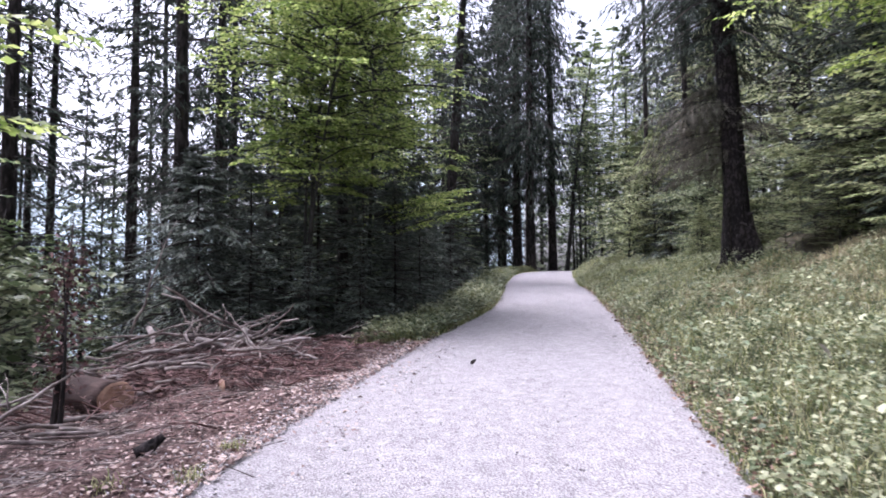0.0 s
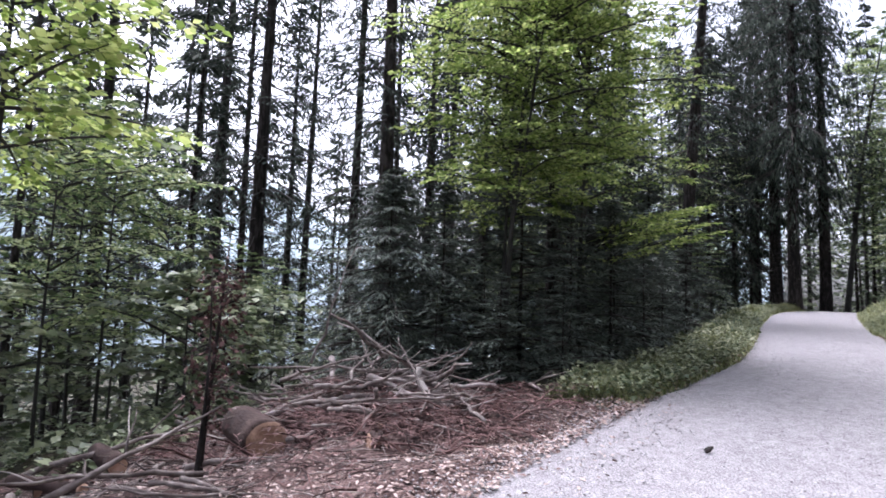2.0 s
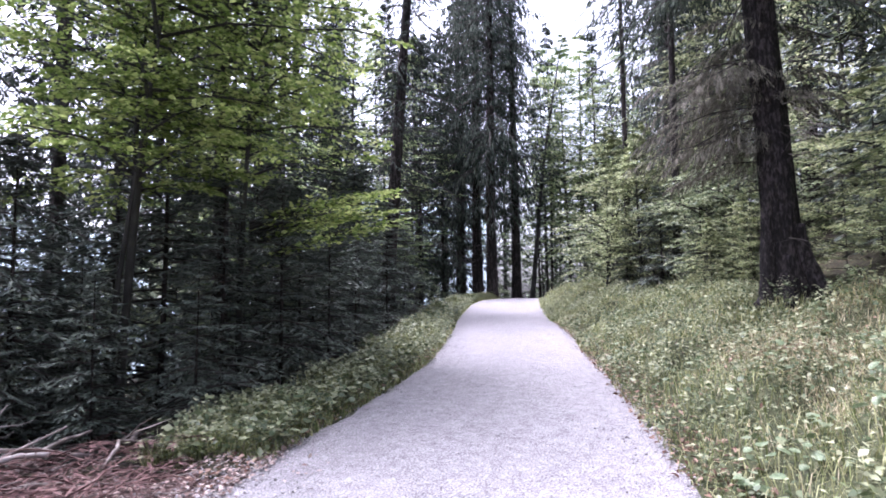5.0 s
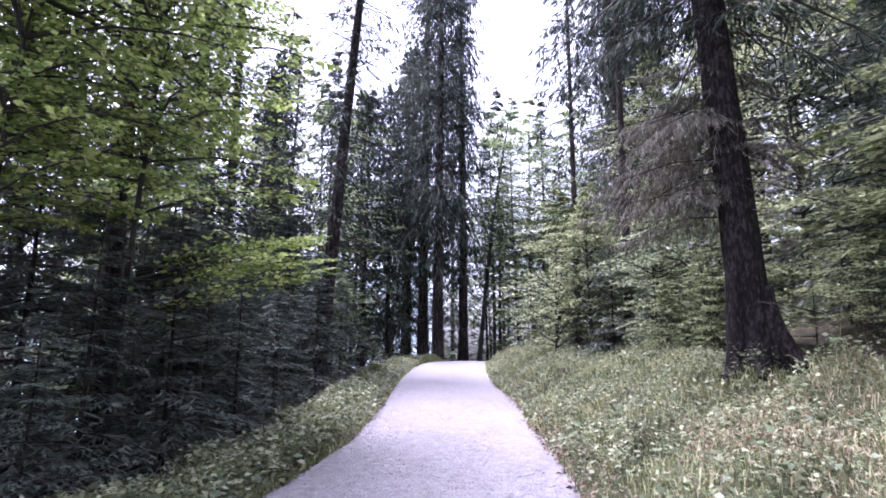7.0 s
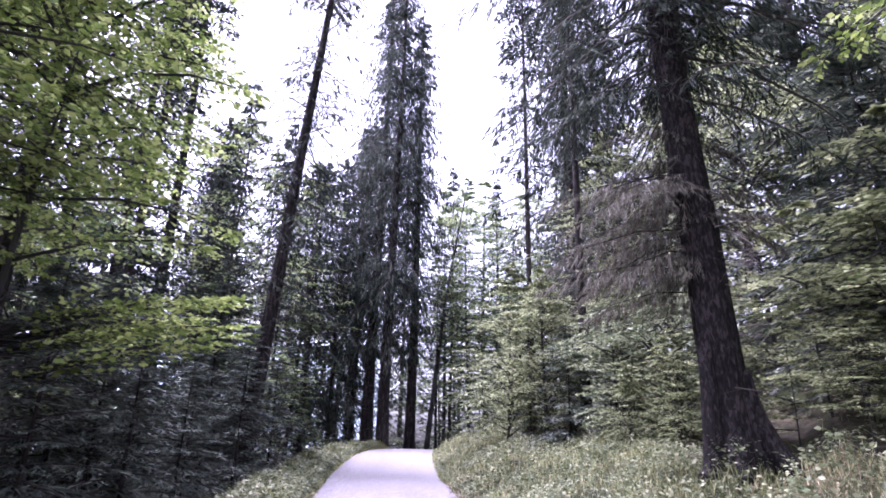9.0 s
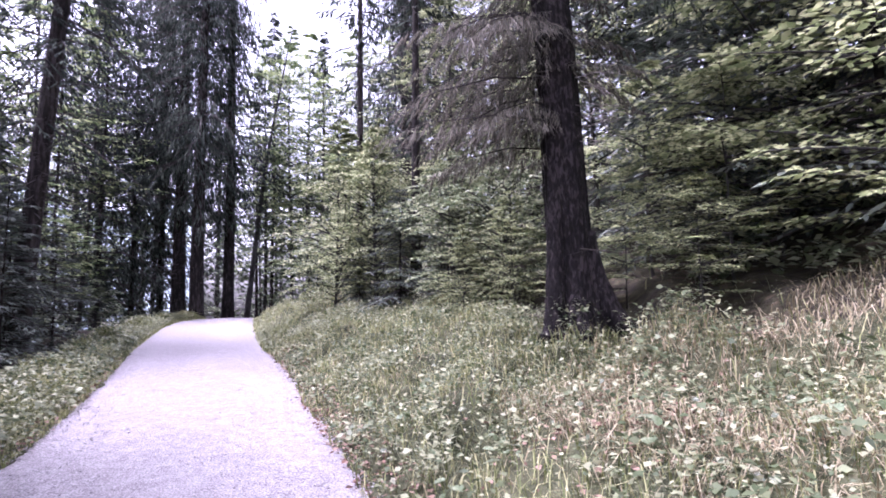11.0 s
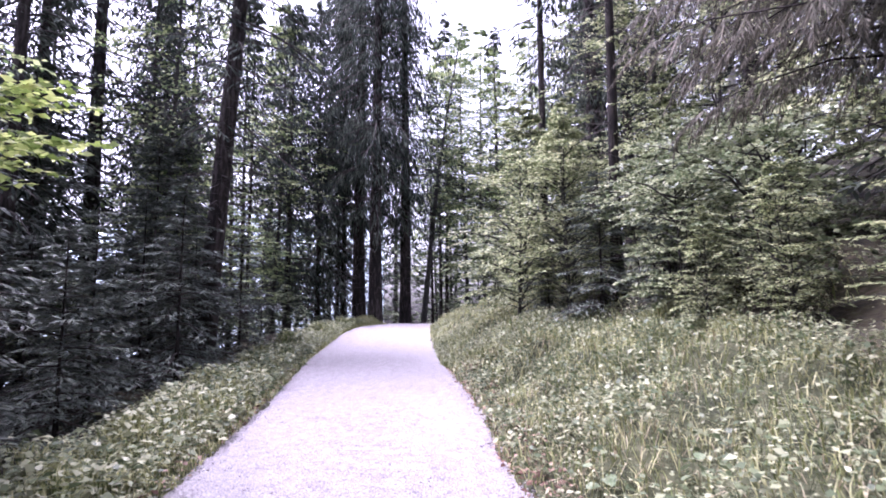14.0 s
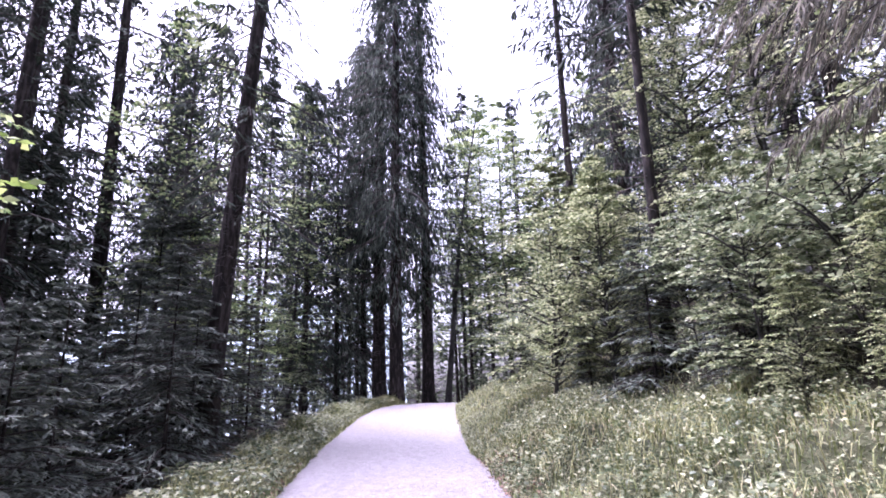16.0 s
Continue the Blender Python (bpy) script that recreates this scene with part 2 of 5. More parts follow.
def fans(rng, base, az, length, rise, droop, twigs, subs, leaf, width, hang=0.15, reach=0.5, leafy=False, spread=58, stout=0.012, tumble=0.6):
    """Branch sprays. Returns the branch rods, twig blades and leaf or needle blades."""
    b = len(length)
    u = (np.arange(twigs) + 0.6) / twigs
    u = np.clip(u[None] + rng.normal(0, 0.3 / twigs, (b, twigs)), 0.05, 1.0)
    dirs = heading(az, np.zeros(b))
    along = lambda s: base[:, None] + dirs[:, None] * (length[:, None] * s)[..., None] + np.array([0, 0, 1.0]) * (length[:, None] * (rise[:, None] * s - droop[:, None] * s * s))[..., None]
    pts = along(u)
    stops = along(np.broadcast_to(np.array([0, 0.4, 0.75, 1.0]), (b, 4)))
    thick = stout * length + 0.004
    wood = [rods(stops[:, i], stops[:, i + 1], thick * (1 - 0.3 * i), thick * (0.7 - 0.3 * i) + 0.001) for i in range(3)]
    side = np.where((np.arange(twigs) % 2) == 0, 1.0, -1.0)[None] * np.where(rng.random((b, 1)) < 0.5, 1, -1)
    taz = az[:, None] + side * (radians(spread) + rng.normal(0, 0.2, (b, twigs))) * (1 - 0.35 * u)
    tlen = length[:, None] * (reach * (1 - u) + 0.12) * rng.uniform(0.7, 1.15, (b, twigs)) + 0.04
    tslope = (rise[:, None] - 2 * droop[:, None] * u) * 0.5 - hang * rng.uniform(0.4, 1.6, (b, twigs))
    td = unit(heading(taz, tslope))
    normal = np.array([0, 0, 1.0]) + rng.normal(0, 0.35, td.shape)
    if leafy:
        tw = blades(pts, td, tlen, 0.007, normal, widest=0.1)
    else:
        tw = blades(pts, td, tlen, np.minimum(width * 1.2, 0.006 + 0.02 / np.maximum(tlen, 0.2).ravel() * width * 10), normal)
    v = (np.arange(subs) + 0.8) / (subs + 0.3)
    v = np.clip(v[None, None] + rng.normal(0, 0.25 / subs, (b, twigs, subs)), 0.1, 1.0)
    sp = pts[:, :, None] + td[:, :, None] * (tlen[:, :, None] * v)[..., None]
    s2 = np.where((np.arange(subs) % 2) == 0, 1.0, -1.0)[None, None]
    saz = taz[..., None] + s2 * (radians(50 if leafy else 36) + rng.normal(0, 0.3 if leafy else 0.15, v.shape)) * (1 - 0.3 * v)
    sslope = tslope[..., None] - hang * rng.uniform(0, 1.5, v.shape) + rng.normal(0, 0.15, v.shape)
    sd = heading(saz, sslope)
    if leafy:
        slen = leaf * rng.uniform(0.6, 1.2, v.shape)
        swid = slen * width
    else:
        slen = (tlen[..., None] * 0.32 * (1 - v) + leaf) * rng.uniform(0.7, 1.2, v.shape)
        swid = np.full(v.shape, width)
    normal = np.array([0, 0, 1.0]) + rng.normal(0, tumble if leafy else 0.35, sd.shape)
    return wood, tw, blades(sp, sd, slen, swid, normal)


# ---- the lie of the land ----
def interp(xs, pairs):
    return np.interp(xs, [p[0] for p in pairs], [p[1] for p in pairs])


LEFT_EDGE = ((-20, -2.5), (4, -2.42), (7.5, -2.42), (10, -2.2), (12.5, -1.95), (14.5, -2.0), (18, -2.28), (21.5, -2.65), (29, -3.12), (32, -3.1), (36, -2.1), (40, -0.4), (46, 3.0), (60, 14))
RIGHT_EDGE = ((-20, 1.2), (4.6, 1.05), (6.2, 0.97), (9, 0.88), (12, 0.8), (13.5, 0.68), (15.6, 0.6), (18, 0.5), (20, 0.27), (21.5, 0.08), (27, -0.1), (32, -0.15), (35, 0.5), (38, 1.8), (42, 4.2), (46, 7.0), (60, 18))
RIGHT_RISE = ((0, 0), (0.15, 0.04), (0.35, 0.16), (0.8, 0.36), (1.5, 0.55), (2.4, 0.84), (5, 1.75), (10, 4.0), (20, 8.5), (40, 17), (150, 45), (400, 60), (2500, 70))
LEFT_FALL = ((0, 0), (0.5, 0.06), (1.0, 0.02), (2.5, -0.3), (5, -0.9), (10, -2.0), (15, -3.2), (30, -9), (60, -20), (150, -40), (400, -45), (2500, -48))
CLEARING_FALL = ((0, 0), (0.8, -0.02), (1.6, -0.12), (2.7, -0.33), (3.6, -0.43), (6, -0.8), (10, -1.8), (15, -3.2), (30, -9), (60, -20), (150, -40), (400, -45), (2500, -48))


def smooth_edge(y, pairs):
    return (interp(y - 0.7, pairs) + interp(y, pairs) + interp(y + 0.7, pairs)) / 3


def along_path(y):
    yy = np.clip(y, -12, 34)
    return 0.061 * yy - 0.00025 * yy ** 2 - np.clip(y - 34, 0, 30) * 0.035


def land(x, y):
    """Height of the ground."""
    x, y = np.asarray(x, float), np.asarray(y, float)
    r, s = x - smooth_edge(y, RIGHT_EDGE), smooth_edge(y, LEFT_EDGE) - x
    open_ground = np.clip((9.0 - y) / 1.5, 0, 1)
    h = np.where(r > 0, interp(r, RIGHT_RISE), np.where(s > 0, open_ground * interp(s, CLEARING_FALL) + (1 - open_ground) * interp(s, LEFT_FALL), 0.0))
    off = np.clip(np.maximum(r, s) / 0.6, 0, 1)
    far = np.clip(np.maximum(np.abs(x), np.abs(y)) / 60, 0, 1)
    bumps = 0.05 * np.sin(x * 2.1 + 1.3 * np.sin(y * 1.3)) * np.sin(y * 1.7 + np.sin(x * 0.9)) + 0.03 * np.sin(x * 4.3 + y * 1.1) * np.sin(y * 3.9 - x)
    mounds = np.clip((r - 0.25) / 0.4, 0, 1) * np.clip((6 - r) / 2, 0, 1) * (0.07 * np.sin(x * 3.1 + 2 * np.sin(y * 0.8)) * np.sin(y * 2.3 + x) + 0.05 * np.sin(x * 5.2 - y * 4.1))
    return along_path(y) + h + mounds + off * bumps * (1 + 6 * far)


def steps(lo, hi, fine, out):
    inner = np.arange(lo, hi + 1e-6, fine)
    grow = fine * 1.35 ** np.arange(1, 40)
    lower, upper = lo - np.cumsum(grow), hi + np.cumsum(grow)
    return np.concatenate([lower[lower > -out][::-1], inner, upper[upper < out]])


def sheet(xs, ys, height):
    gx, gy = np.meshgrid(xs, ys, indexing="ij")
    v = np.stack([gx, gy, height(gx, gy)], -1).reshape(-1, 3)
    n, m = len(xs), len(ys)
    i, j = np.meshgrid(np.arange(n - 1), np.arange(m - 1), indexing="ij")
    return v, np.stack([i * m + j, (i + 1) * m + j, (i + 1) * m + j + 1, i * m + j + 1], -1).reshape(-1, 4)


v, q = sheet(steps(-11, 8, 0.16, 2200), steps(-2, 34, 0.2, 2200), lambda x, y: land(x, y) - 0.012)
mid = v[q].mean(1)
edge = smooth_edge(mid[:, 1], LEFT_EDGE) - mid[:, 0]
wob = 0.6 * np.sin(mid[:, 0] * 1.7) + 0.5 * np.sin(mid[:, 1] * 2.3 + mid[:, 0])
litter = (edge > -0.6) & (edge < 4.3 + wob) & (mid[:, 1] < 8.2 + 0.4 * wob) & (mid[:, 1] > -6)
bank = mid[:, 0] - smooth_edge(mid[:, 1], RIGHT_EDGE)
recess = (mid[:, 0] > 3.4) & (mid[:, 1] > 12.3 - 0.6 * (mid[:, 0] - 3.0)) & (mid[:, 1] < 17)
turf = ((bank > -0.3) & (bank < 3.2 + 0.6 * wob) & ~recess | (edge > -0.3) & (edge < 1.1 + 0.2 * wob) & (mid[:, 1] > 8.6)) & (mid[:, 1] > -6) & (mid[:, 1] < 36)
ground = new("ground", quad_mesh("ground", v, q, [M_SOIL, M_LITTER, M_TURF], np.where(litter, 1, np.where(turf, 2, 0)), True))
tagged(ground, "forest floor of dark soil, mossy turf and reddish needle litter", "ground", kind="structure")

# gravel path, slightly crowned, with ragged edges
ys = np.concatenate([np.arange(-8, 36, 0.12), np.arange(36, 58, 0.5)])
cross = np.linspace(0, 1, 30)
rng = np.random.default_rng(3)
rag = lambda k: 0.025 * np.sin(ys * 1.9 + k) + 0.02 * np.sin(ys * 6.3 + 2 * k) + rng.normal(0, 0.02, len(ys))
le, re = smooth_edge(ys, LEFT_EDGE) + rag(0.3), smooth_edge(ys, RIGHT_EDGE) + rag(2.1)
px = le[None] * (1 - cross[:, None]) + re[None] * cross[:, None]
py = np.broadcast_to(ys, px.shape)
rim = np.minimum(cross, 1 - cross)[:, None]
pz = along_path(py) + 0.035 * np.sin(math.pi * cross)[:, None] - 0.014 * (rim < 0.01) + 0.008 * np.sin(px * 5 + py * 2.2) * np.sin(py * 1.4)
pv = np.stack([px, py, pz], -1).reshape(-1, 3)
i, j = np.meshgrid(np.arange(len(cross) - 1), np.arange(len(ys) - 1), indexing="ij")
m = len(ys)
pq = np.stack([i * m + j, (i + 1) * m + j, (i + 1) * m + j + 1, i * m + j + 1], -1).reshape(-1, 4)
road = tagged(new("gravel_path", quad_mesh("gravel_path", pv, pq, [M_GRAVEL], None, True)), "pale pinkish-grey compacted gravel forest path", "path", kind="structure")

# far slope across the valley
az = np.linspace(radians(95), radians(230), 60)
ridge = 95 + 30 * np.sin(az * 5) + 14 * np.sin(az * 13 + 1) + 6 * np.sin(az * 31)
rings = [(380, -60 + 0 * ridge), (430, -20 + 0.2 * ridge), (500, 0.6 * ridge), (570, ridge), (700, ridge * 0.6)]
hv = np.stack([np.stack([np.cos(az) * r, np.sin(az) * r, z], -1) for r, z in rings]).reshape(-1, 3)
i, j = np.meshgrid(np.arange(len(rings) - 1), np.arange(59), indexing="ij")
hq = np.stack([i * 60 + j, i * 60 + j + 1, (i + 1) * 60 + j + 1, (i + 1) * 60 + j], -1).reshape(-1, 4)
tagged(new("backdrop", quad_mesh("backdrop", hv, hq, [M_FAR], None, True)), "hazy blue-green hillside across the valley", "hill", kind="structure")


# ---- trees ----
def thing(name, label, category, group=""):
    return tagged(new(name), label, category, group)


def part(name, mesh, parent, label="", kind=""):
    ob = new(name, mesh)
    ob.parent = parent
    return tagged(ob, label, kind=kind)


def stem(rng, height, r, lean=(0, 0), wobble=0.02, flare=1.5, rings=14, sides=10, rough=0.04, top=0.12, ridges=0.0):
    t = np.linspace(0, 1, rings) ** 1.3
    z = -0.5 + t * (height + 0.5)
    x = lean[0] * t + wobble * height * 0.1 * np.sin(t * 5 + rng.uniform(0, 6))
    y = lean[1] * t + wobble * height * 0.1 * np.sin(t * 4 + rng.uniform(0, 6))
    rad = r * (1 - (1 - top) * t) * (1 + (flare - 1) * np.exp(-np.maximum(z, 0) / 0.35))
    return np.stack([x, y, z], -1), rad, tube(np.stack([x, y, z], -1), rad, sides, rough, rng, True, ridges)


def on_stem(pts, h):
    return np.stack([np.interp(h, pts[:, 2], pts[:, 0]), np.interp(h, pts[:, 2], pts[:, 1]), h], -1)


def spruce(name, label, seed, height, r, crown_from, branches, longest, twigs, subs, needle, width, dead=40, lean=(0, 0), mat=None, bark=None, droop=0.35, hang=0.3, group="", sides=10, rings=14, bottom=0.8, rough=0.04, dead_len=1.0, shape=0.85, ridges=0.0, flare=1.5):
    """A spruce: trunk, dead lower twigs, whorls of drooping sprays."""
    rng = np.random.default_rng(seed)
    ob = thing(name, label, "tree", group)
    pts, rad, wood = stem(rng, height, r, lean, flare=flare, sides=sides, rings=rings, rough=rough, ridges=ridges)
    part("trunk", quad_mesh("trunk", *wood, [bark or M_BARK], None, True), ob)
    if dead:
        h = rng.uniform(0.8, crown_from + 1.5, dead)
        a = rng.uniform(0, 2 * math.pi, dead)
        ln = rng.uniform(0.3, 1.0, dead) * dead_len
        p0 = on_stem(pts, h)
        p1 = p0 + heading(a, rng.uniform(-0.5, 0.15, dead)) * ln[:, None]
        p2 = p1 + heading(a + rng.normal(0, 0.4, dead), rng.uniform(-0.9, 0.0, dead)) * ln[:, None] * 0.6
        k = rng.uniform(0.3, 0.95, (dead, 3))
        s0 = p0[:, None] + (p1 - p0)[:, None] * k[..., None]
        s1 = s0 + heading(a[:, None] + rng.choice([-1, 1], (dead, 3)) * rng.uniform(0.5, 1.2, (dead, 3)), rng.uniform(-0.8, 0, (dead, 3))) * (ln[:, None, None] * 0.45)
        part("dead_wood", quad_mesh("dead_wood", *joined([rods(p0, p1, 0.011, 0.006), rods(p1, p2, 0.006, 0.002), rods(s0, s1, 0.004, 0.0015)]), [M_TWIG]), ob, "thin bare dead branches", "stuff")
    t = np.sort(rng.random(branches)) ** 0.9
    h = crown_from + t * (height * 0.985 - crown_from)
    a = np.arange(branches) * 2.4 + rng.normal(0, 0.35, branches)
    ln = longest * np.where(t < 0.12, bottom + (1 - bottom) * t / 0.12, 1.0) * (1 - t) ** shape * rng.uniform(0.45, 1.2, branches) + 0.1
    rise = 0.5 * t - 0.1 + rng.normal(0, 0.14, branches)
    w, tw, nd = fans(rng, on_stem(pts, h), a, ln, rise, np.full(branches, droop), twigs, subs, needle, width, hang)
    wv, wq = joined(w)
    fv, fq = joined([tw, nd])
    v, q = joined([(wv, wq), (fv, fq)])
    part("crown", quad_mesh("crown", v, q, [M_TWIG, mat or M_NEEDLE], np.r_[np.zeros(len(wq)), np.ones(len(fq))]), ob, "drooping needle branches", "stuff")
    return ob


def beech(name, label, seed, height, r, crown_from, limbs, longest, twigs, leaves, leaf=0.07, lean=(0, 0), mat=None, bark=None, stems=1, group="", rise=0.45, category="tree", flat=0.8, peak=0.45, wide=0.62, tumble=0.6):
    """A leafy tree or sapling: one or more stems, limbs in layers, twigs with folded leaves."""
    rng = np.random.default_rng(seed)
    ob = thing(name, label, category, group)
    woods, crowns, cw = [], [], []
    for k in range(stems):
        ln_ = (lean[0] + (rng.normal(0, 0.09) * height if k else 0), lean[1] + (rng.normal(0, 0.09) * height if k else 0))
        hk = height * (1 if k == 0 else rng.uniform(0.7, 0.95))
        pts, rad, wood = stem(rng, hk, r * (1 if k == 0 else 0.7), ln_, wobble=0.08, flare=1.25, rings=12, sides=7)
        if k:
            shift = np.array([math.cos(k * 2.1), math.sin(k * 2.1), 0]) * 0.18
            pts = pts + shift
            wood = (wood[0] + shift, wood[1])
        woods.append(wood)
        n = limbs // stems
        t = np.sort(rng.random(n))
        h = crown_from + t * (hk * 0.98 - crown_from)
        a = np.arange(n) * 2.4 + rng.normal(0, 0.4, n)
        prof = np.where(t < peak, 0.6 + 0.4 * t / peak, np.maximum(1 - (np.maximum(t - peak, 0) / (1 - peak)) ** 1.6, 0.12))
        ln = longest * prof * rng.uniform(0.55, 1.15, n)
        w, tw, lv = fans(rng, on_stem(pts, h), a, ln, np.full(n, rise) + rng.normal(0, 0.15, n), np.full(n, rise * flat), twigs, leaves, leaf, wide, 0.1, 0.55, True, 50, tumble=tumble)
        cw += w + [tw]
        crowns.append(lv)
    for wood in woods:
        part("trunk", quad_mesh("trunk", *wood, [bark or M_BARK_BEECH], None, True), ob)
    part("branchwork", quad_mesh("branchwork", *joined(cw), [bark or M_BARK_BEECH]), ob, "", "stuff")
    part("crown", quad_mesh("crown", *joined(crowns), [mat or M_LEAF]), ob, "layers of small green leaves", "stuff")
    return ob


def stand(ob, x, y, turn=0.0, scale=1.0, sink=0.03):
    ob.matrix_basis = Matrix.Translation((x, y, float(land(x, y)) - sink)) @ Matrix.Rotation(turn, 4, "Z") @ Matrix.Scale(scale, 4)
    return ob


def stand_copy(ob, x, y, turn=0.0, scale=1.0, sink=0.03, label=""):
    m = Matrix.Translation((x, y, float(land(x, y)) - sink)) @ Matrix.Rotation(turn, 4, "Z") @ Matrix.Scale(scale / ob.scale[0], 4)
    made = copy_thing(ob, m)
    return tagged(made, label) if label else made


# the old spruce on the bank
OLD = (3.3, 13.05)
old = stand(spruce("old_spruce", "stout old spruce on the grassy bank with fissured brown bark", 11, 22, 0.25, 4.6, 130, 2.8, 14, 9, 0.10, 0.026, dead=36, lean=(-1.0, 0.0), bark=M_BARK_BIG, droop=0.5, hang=0.5, sides=44, rings=90, rough=0.012, ridges=0.045, flare=1.45, dead_len=0.8), *OLD)
rng = np.random.default_rng(12)
t_ = np.linspace(0, 1, 16)
part("side_stem", quad_mesh("side_stem", *tube(np.stack([-0.3 + 0.17 * t_, -0.12 + 0.06 * t_, -0.3 + 3.9 * t_], -1), 0.12 * (1 - 0.6 * t_) + 0.06 * np.exp(-t_ * 14), 12, 0.05, rng), [M_BARK_BIG], None, True), old, "narrow seam of bark fused to the trunk")
# the first two roots stand in for a dark shaded mass beside the foot
for az_, out_, top_ in ((-0.62, 0.72, 1.0), (-0.1, 0.62, 0.8), (3.5, 0.5, 0.6), (4.4, 0.6, 0.55), (1.6, 0.6, 0.7)):
    k_ = np.linspace(0, 1, 12)
    reach_ = 0.1 + (out_ - 0.1) * k_ ** 1.5
    part("buttress_root", quad_mesh("buttress_root", *tube(np.stack([math.cos(az_) * reach_, math.sin(az_) * reach_, top_ * (1 - k_) ** 1.6 - 0.16 * k_], -1), 0.17 * (1 - 0.5 * k_), 14, 0.06, rng), [M_BARK_BIG], None, True), old, "flared bark-covered root")
n_ = 24
w_, tw_, nd_ = fans(rng, np.stack([np.full(n_, -0.1), np.zeros(n_), np.r_[rng.uniform(2.2, 4.6, 12), rng.uniform(2.4, 4.2, 4), rng.uniform(1.9, 3.1, 8)]], -1), np.r_[rng.uniform(radians(135), radians(225), 12), rng.uniform(radians(-60), radians(50), 4), rng.uniform(radians(125), radians(185), 8)], np.r_[rng.uniform(0.9, 2.0, 12), rng.uniform(0.7, 1.2, 4), rng.uniform(1.1, 1.9, 8)], rng.uniform(-0.1, 0.25, n_), rng.uniform(0.25, 0.5, n_), 28, 28, 0.04, 0.009, 0.9, 0.36, stout=0.005)
wv_, wq_ = joined(w_)
fv_, fq_ = joined([tw_, nd_])
part("hanging_foliage", quad_mesh("hanging_foliage", *joined([(wv_, wq_), (fv_, fq_)]), [M_BARK, M_NEEDLE_DRY], np.r_[np.zeros(len(wq_)), np.ones(len(fq_))]), old, "hanging grey-brown lower boughs", "stuff")

n_ = 16
p0 = np.stack([rng.uniform(0.0, 0.2, n_), rng.uniform(-0.3, -0.2, n_), rng.uniform(1.9, 3.1, n_)], -1)
a_ = rng.uniform(radians(-100), radians(-10), n_)
p1 = p0 + heading(a_, rng.uniform(-0.5, 0.3, n_)) * rng.uniform(0.12, 0.32, (n_, 1))
p2 = p1 + heading(a_ + rng.normal(0, 0.5, n_), rng.uniform(-1.4, -0.2, n_)) * rng.uniform(0.15, 0.35, (n_, 1))
k_ = np.repeat(np.arange(n_), 5)
p3 = p0[k_] + (p1 - p0)[k_] * rng.uniform(0.3, 1.0, (len(k_), 1))
p4 = p3 + heading(a_[k_] + rng.normal(0, 0.9, len(k_)), rng.uniform(-1.5, 0.4, len(k_))) * rng.uniform(0.08, 0.25, (len(k_), 1))
part("twig_growth", quad_mesh("twig_growth", *joined([rods(p0, p1, 0.005, 0.004), rods(p1, p2, 0.004, 0.0015), rods(p3, p4, 0.003, 0.0015)]), [M_LIMB]), old, "pale grey dead twigs", "stuff")

n_ = 40
w_, tw_, nd_ = fans(rng, np.stack([np.full(n_, -0.25), np.zeros(n_), np.r_[rng.uniform(4.4, 9.5, 26), rng.uniform(4.8, 8.5, 14)]], -1), np.r_[np.arange(26) * 2.4 + rng.normal(0, 0.3, 26), rng.uniform(radians(110), radians(235), 14)], np.r_[rng.uniform(1.3, 2.4, 26), rng.uniform(2.2, 3.6, 14)], rng.uniform(-0.1, 0.25, n_), np.full(n_, 0.4), 20, 12, 0.06, 0.022, 0.7, 0.4, stout=0.006)
wv_, wq_ = joined(w_)
fv_, fq_ = joined([tw_, nd_])
part("upper_foliage", quad_mesh("upper_foliage", *joined([(wv_, wq_), (fv_, fq_)]), [M_BARK, M_NEEDLE], np.r_[np.zeros(len(wq_)), np.ones(len(fq_))]), old, "dense dark drooping boughs", "stuff")

# tall forest spruces
tall_a = spruce("tall_spruce", "tall dark spruce with a bare lower trunk", 21, 24, 0.2, 5.5, 115, 2.8, 9, 5, 0.17, 0.062, dead=90, dead_len=1.6, group="forest spruces")
tall_b = spruce("tall_spruce", "tall dark spruce with a bare lower trunk", 22, 22, 0.2, 3.8, 115, 2.8, 9, 5, 0.18, 0.064, dead=70, lean=(0.3, 0.1), group="forest spruces")
curtain = spruce("curtain_spruce", "huge old spruce with long hanging curtains of grey-green twigs", 23, 31, 0.31, 5.5, 280, 3.3, 12, 4, 0.22, 0.06, dead=50, droop=0.5, hang=1.7, group="old hanging spruces", shape=0.6, bottom=0.6, sides=14, dead_len=1.6)
broad = spruce("broad_spruce", "half-grown spruce with wide dense dark boughs", 26, 17, 0.14, 2.4, 150, 3.3, 10, 5, 0.18, 0.056, dead=40, droop=0.4, hang=0.8, group="broad dark spruces", shape=0.55)
leaning = spruce("leaning_spruce", "leaning dark spruce with a bare lower trunk beside the path", 27, 24, 0.23, 5.0, 150, 2.5, 10, 7, 0.12, 0.042, dead=110, dead_len=1.5, hang=0.5, lean=(1.6, 0.0))
thin_a = spruce("thin_spruce", "slender dark spruce pole with few branches", 24, 17, 0.1, 5.5, 75, 1.6, 8, 6, 0.15, 0.055, dead=50, group="slender spruces")
tall_d = spruce("tall_spruce", "tall spruce with fine drooping sprays beside the path", 25, 23, 0.2, 4.2, 135, 2.7, 11, 9, 0.10, 0.036, dead=80, dead_len=1.4, group="forest spruces", hang=0.45)
stand(tall_d, -8.4, 10.9, 0.4, 0.95)
stand(tall_a, -15.6, 13.15, 0.0, 1.25)
stand(tall_b, -23.2, 16.4, 1.0, 1.5)
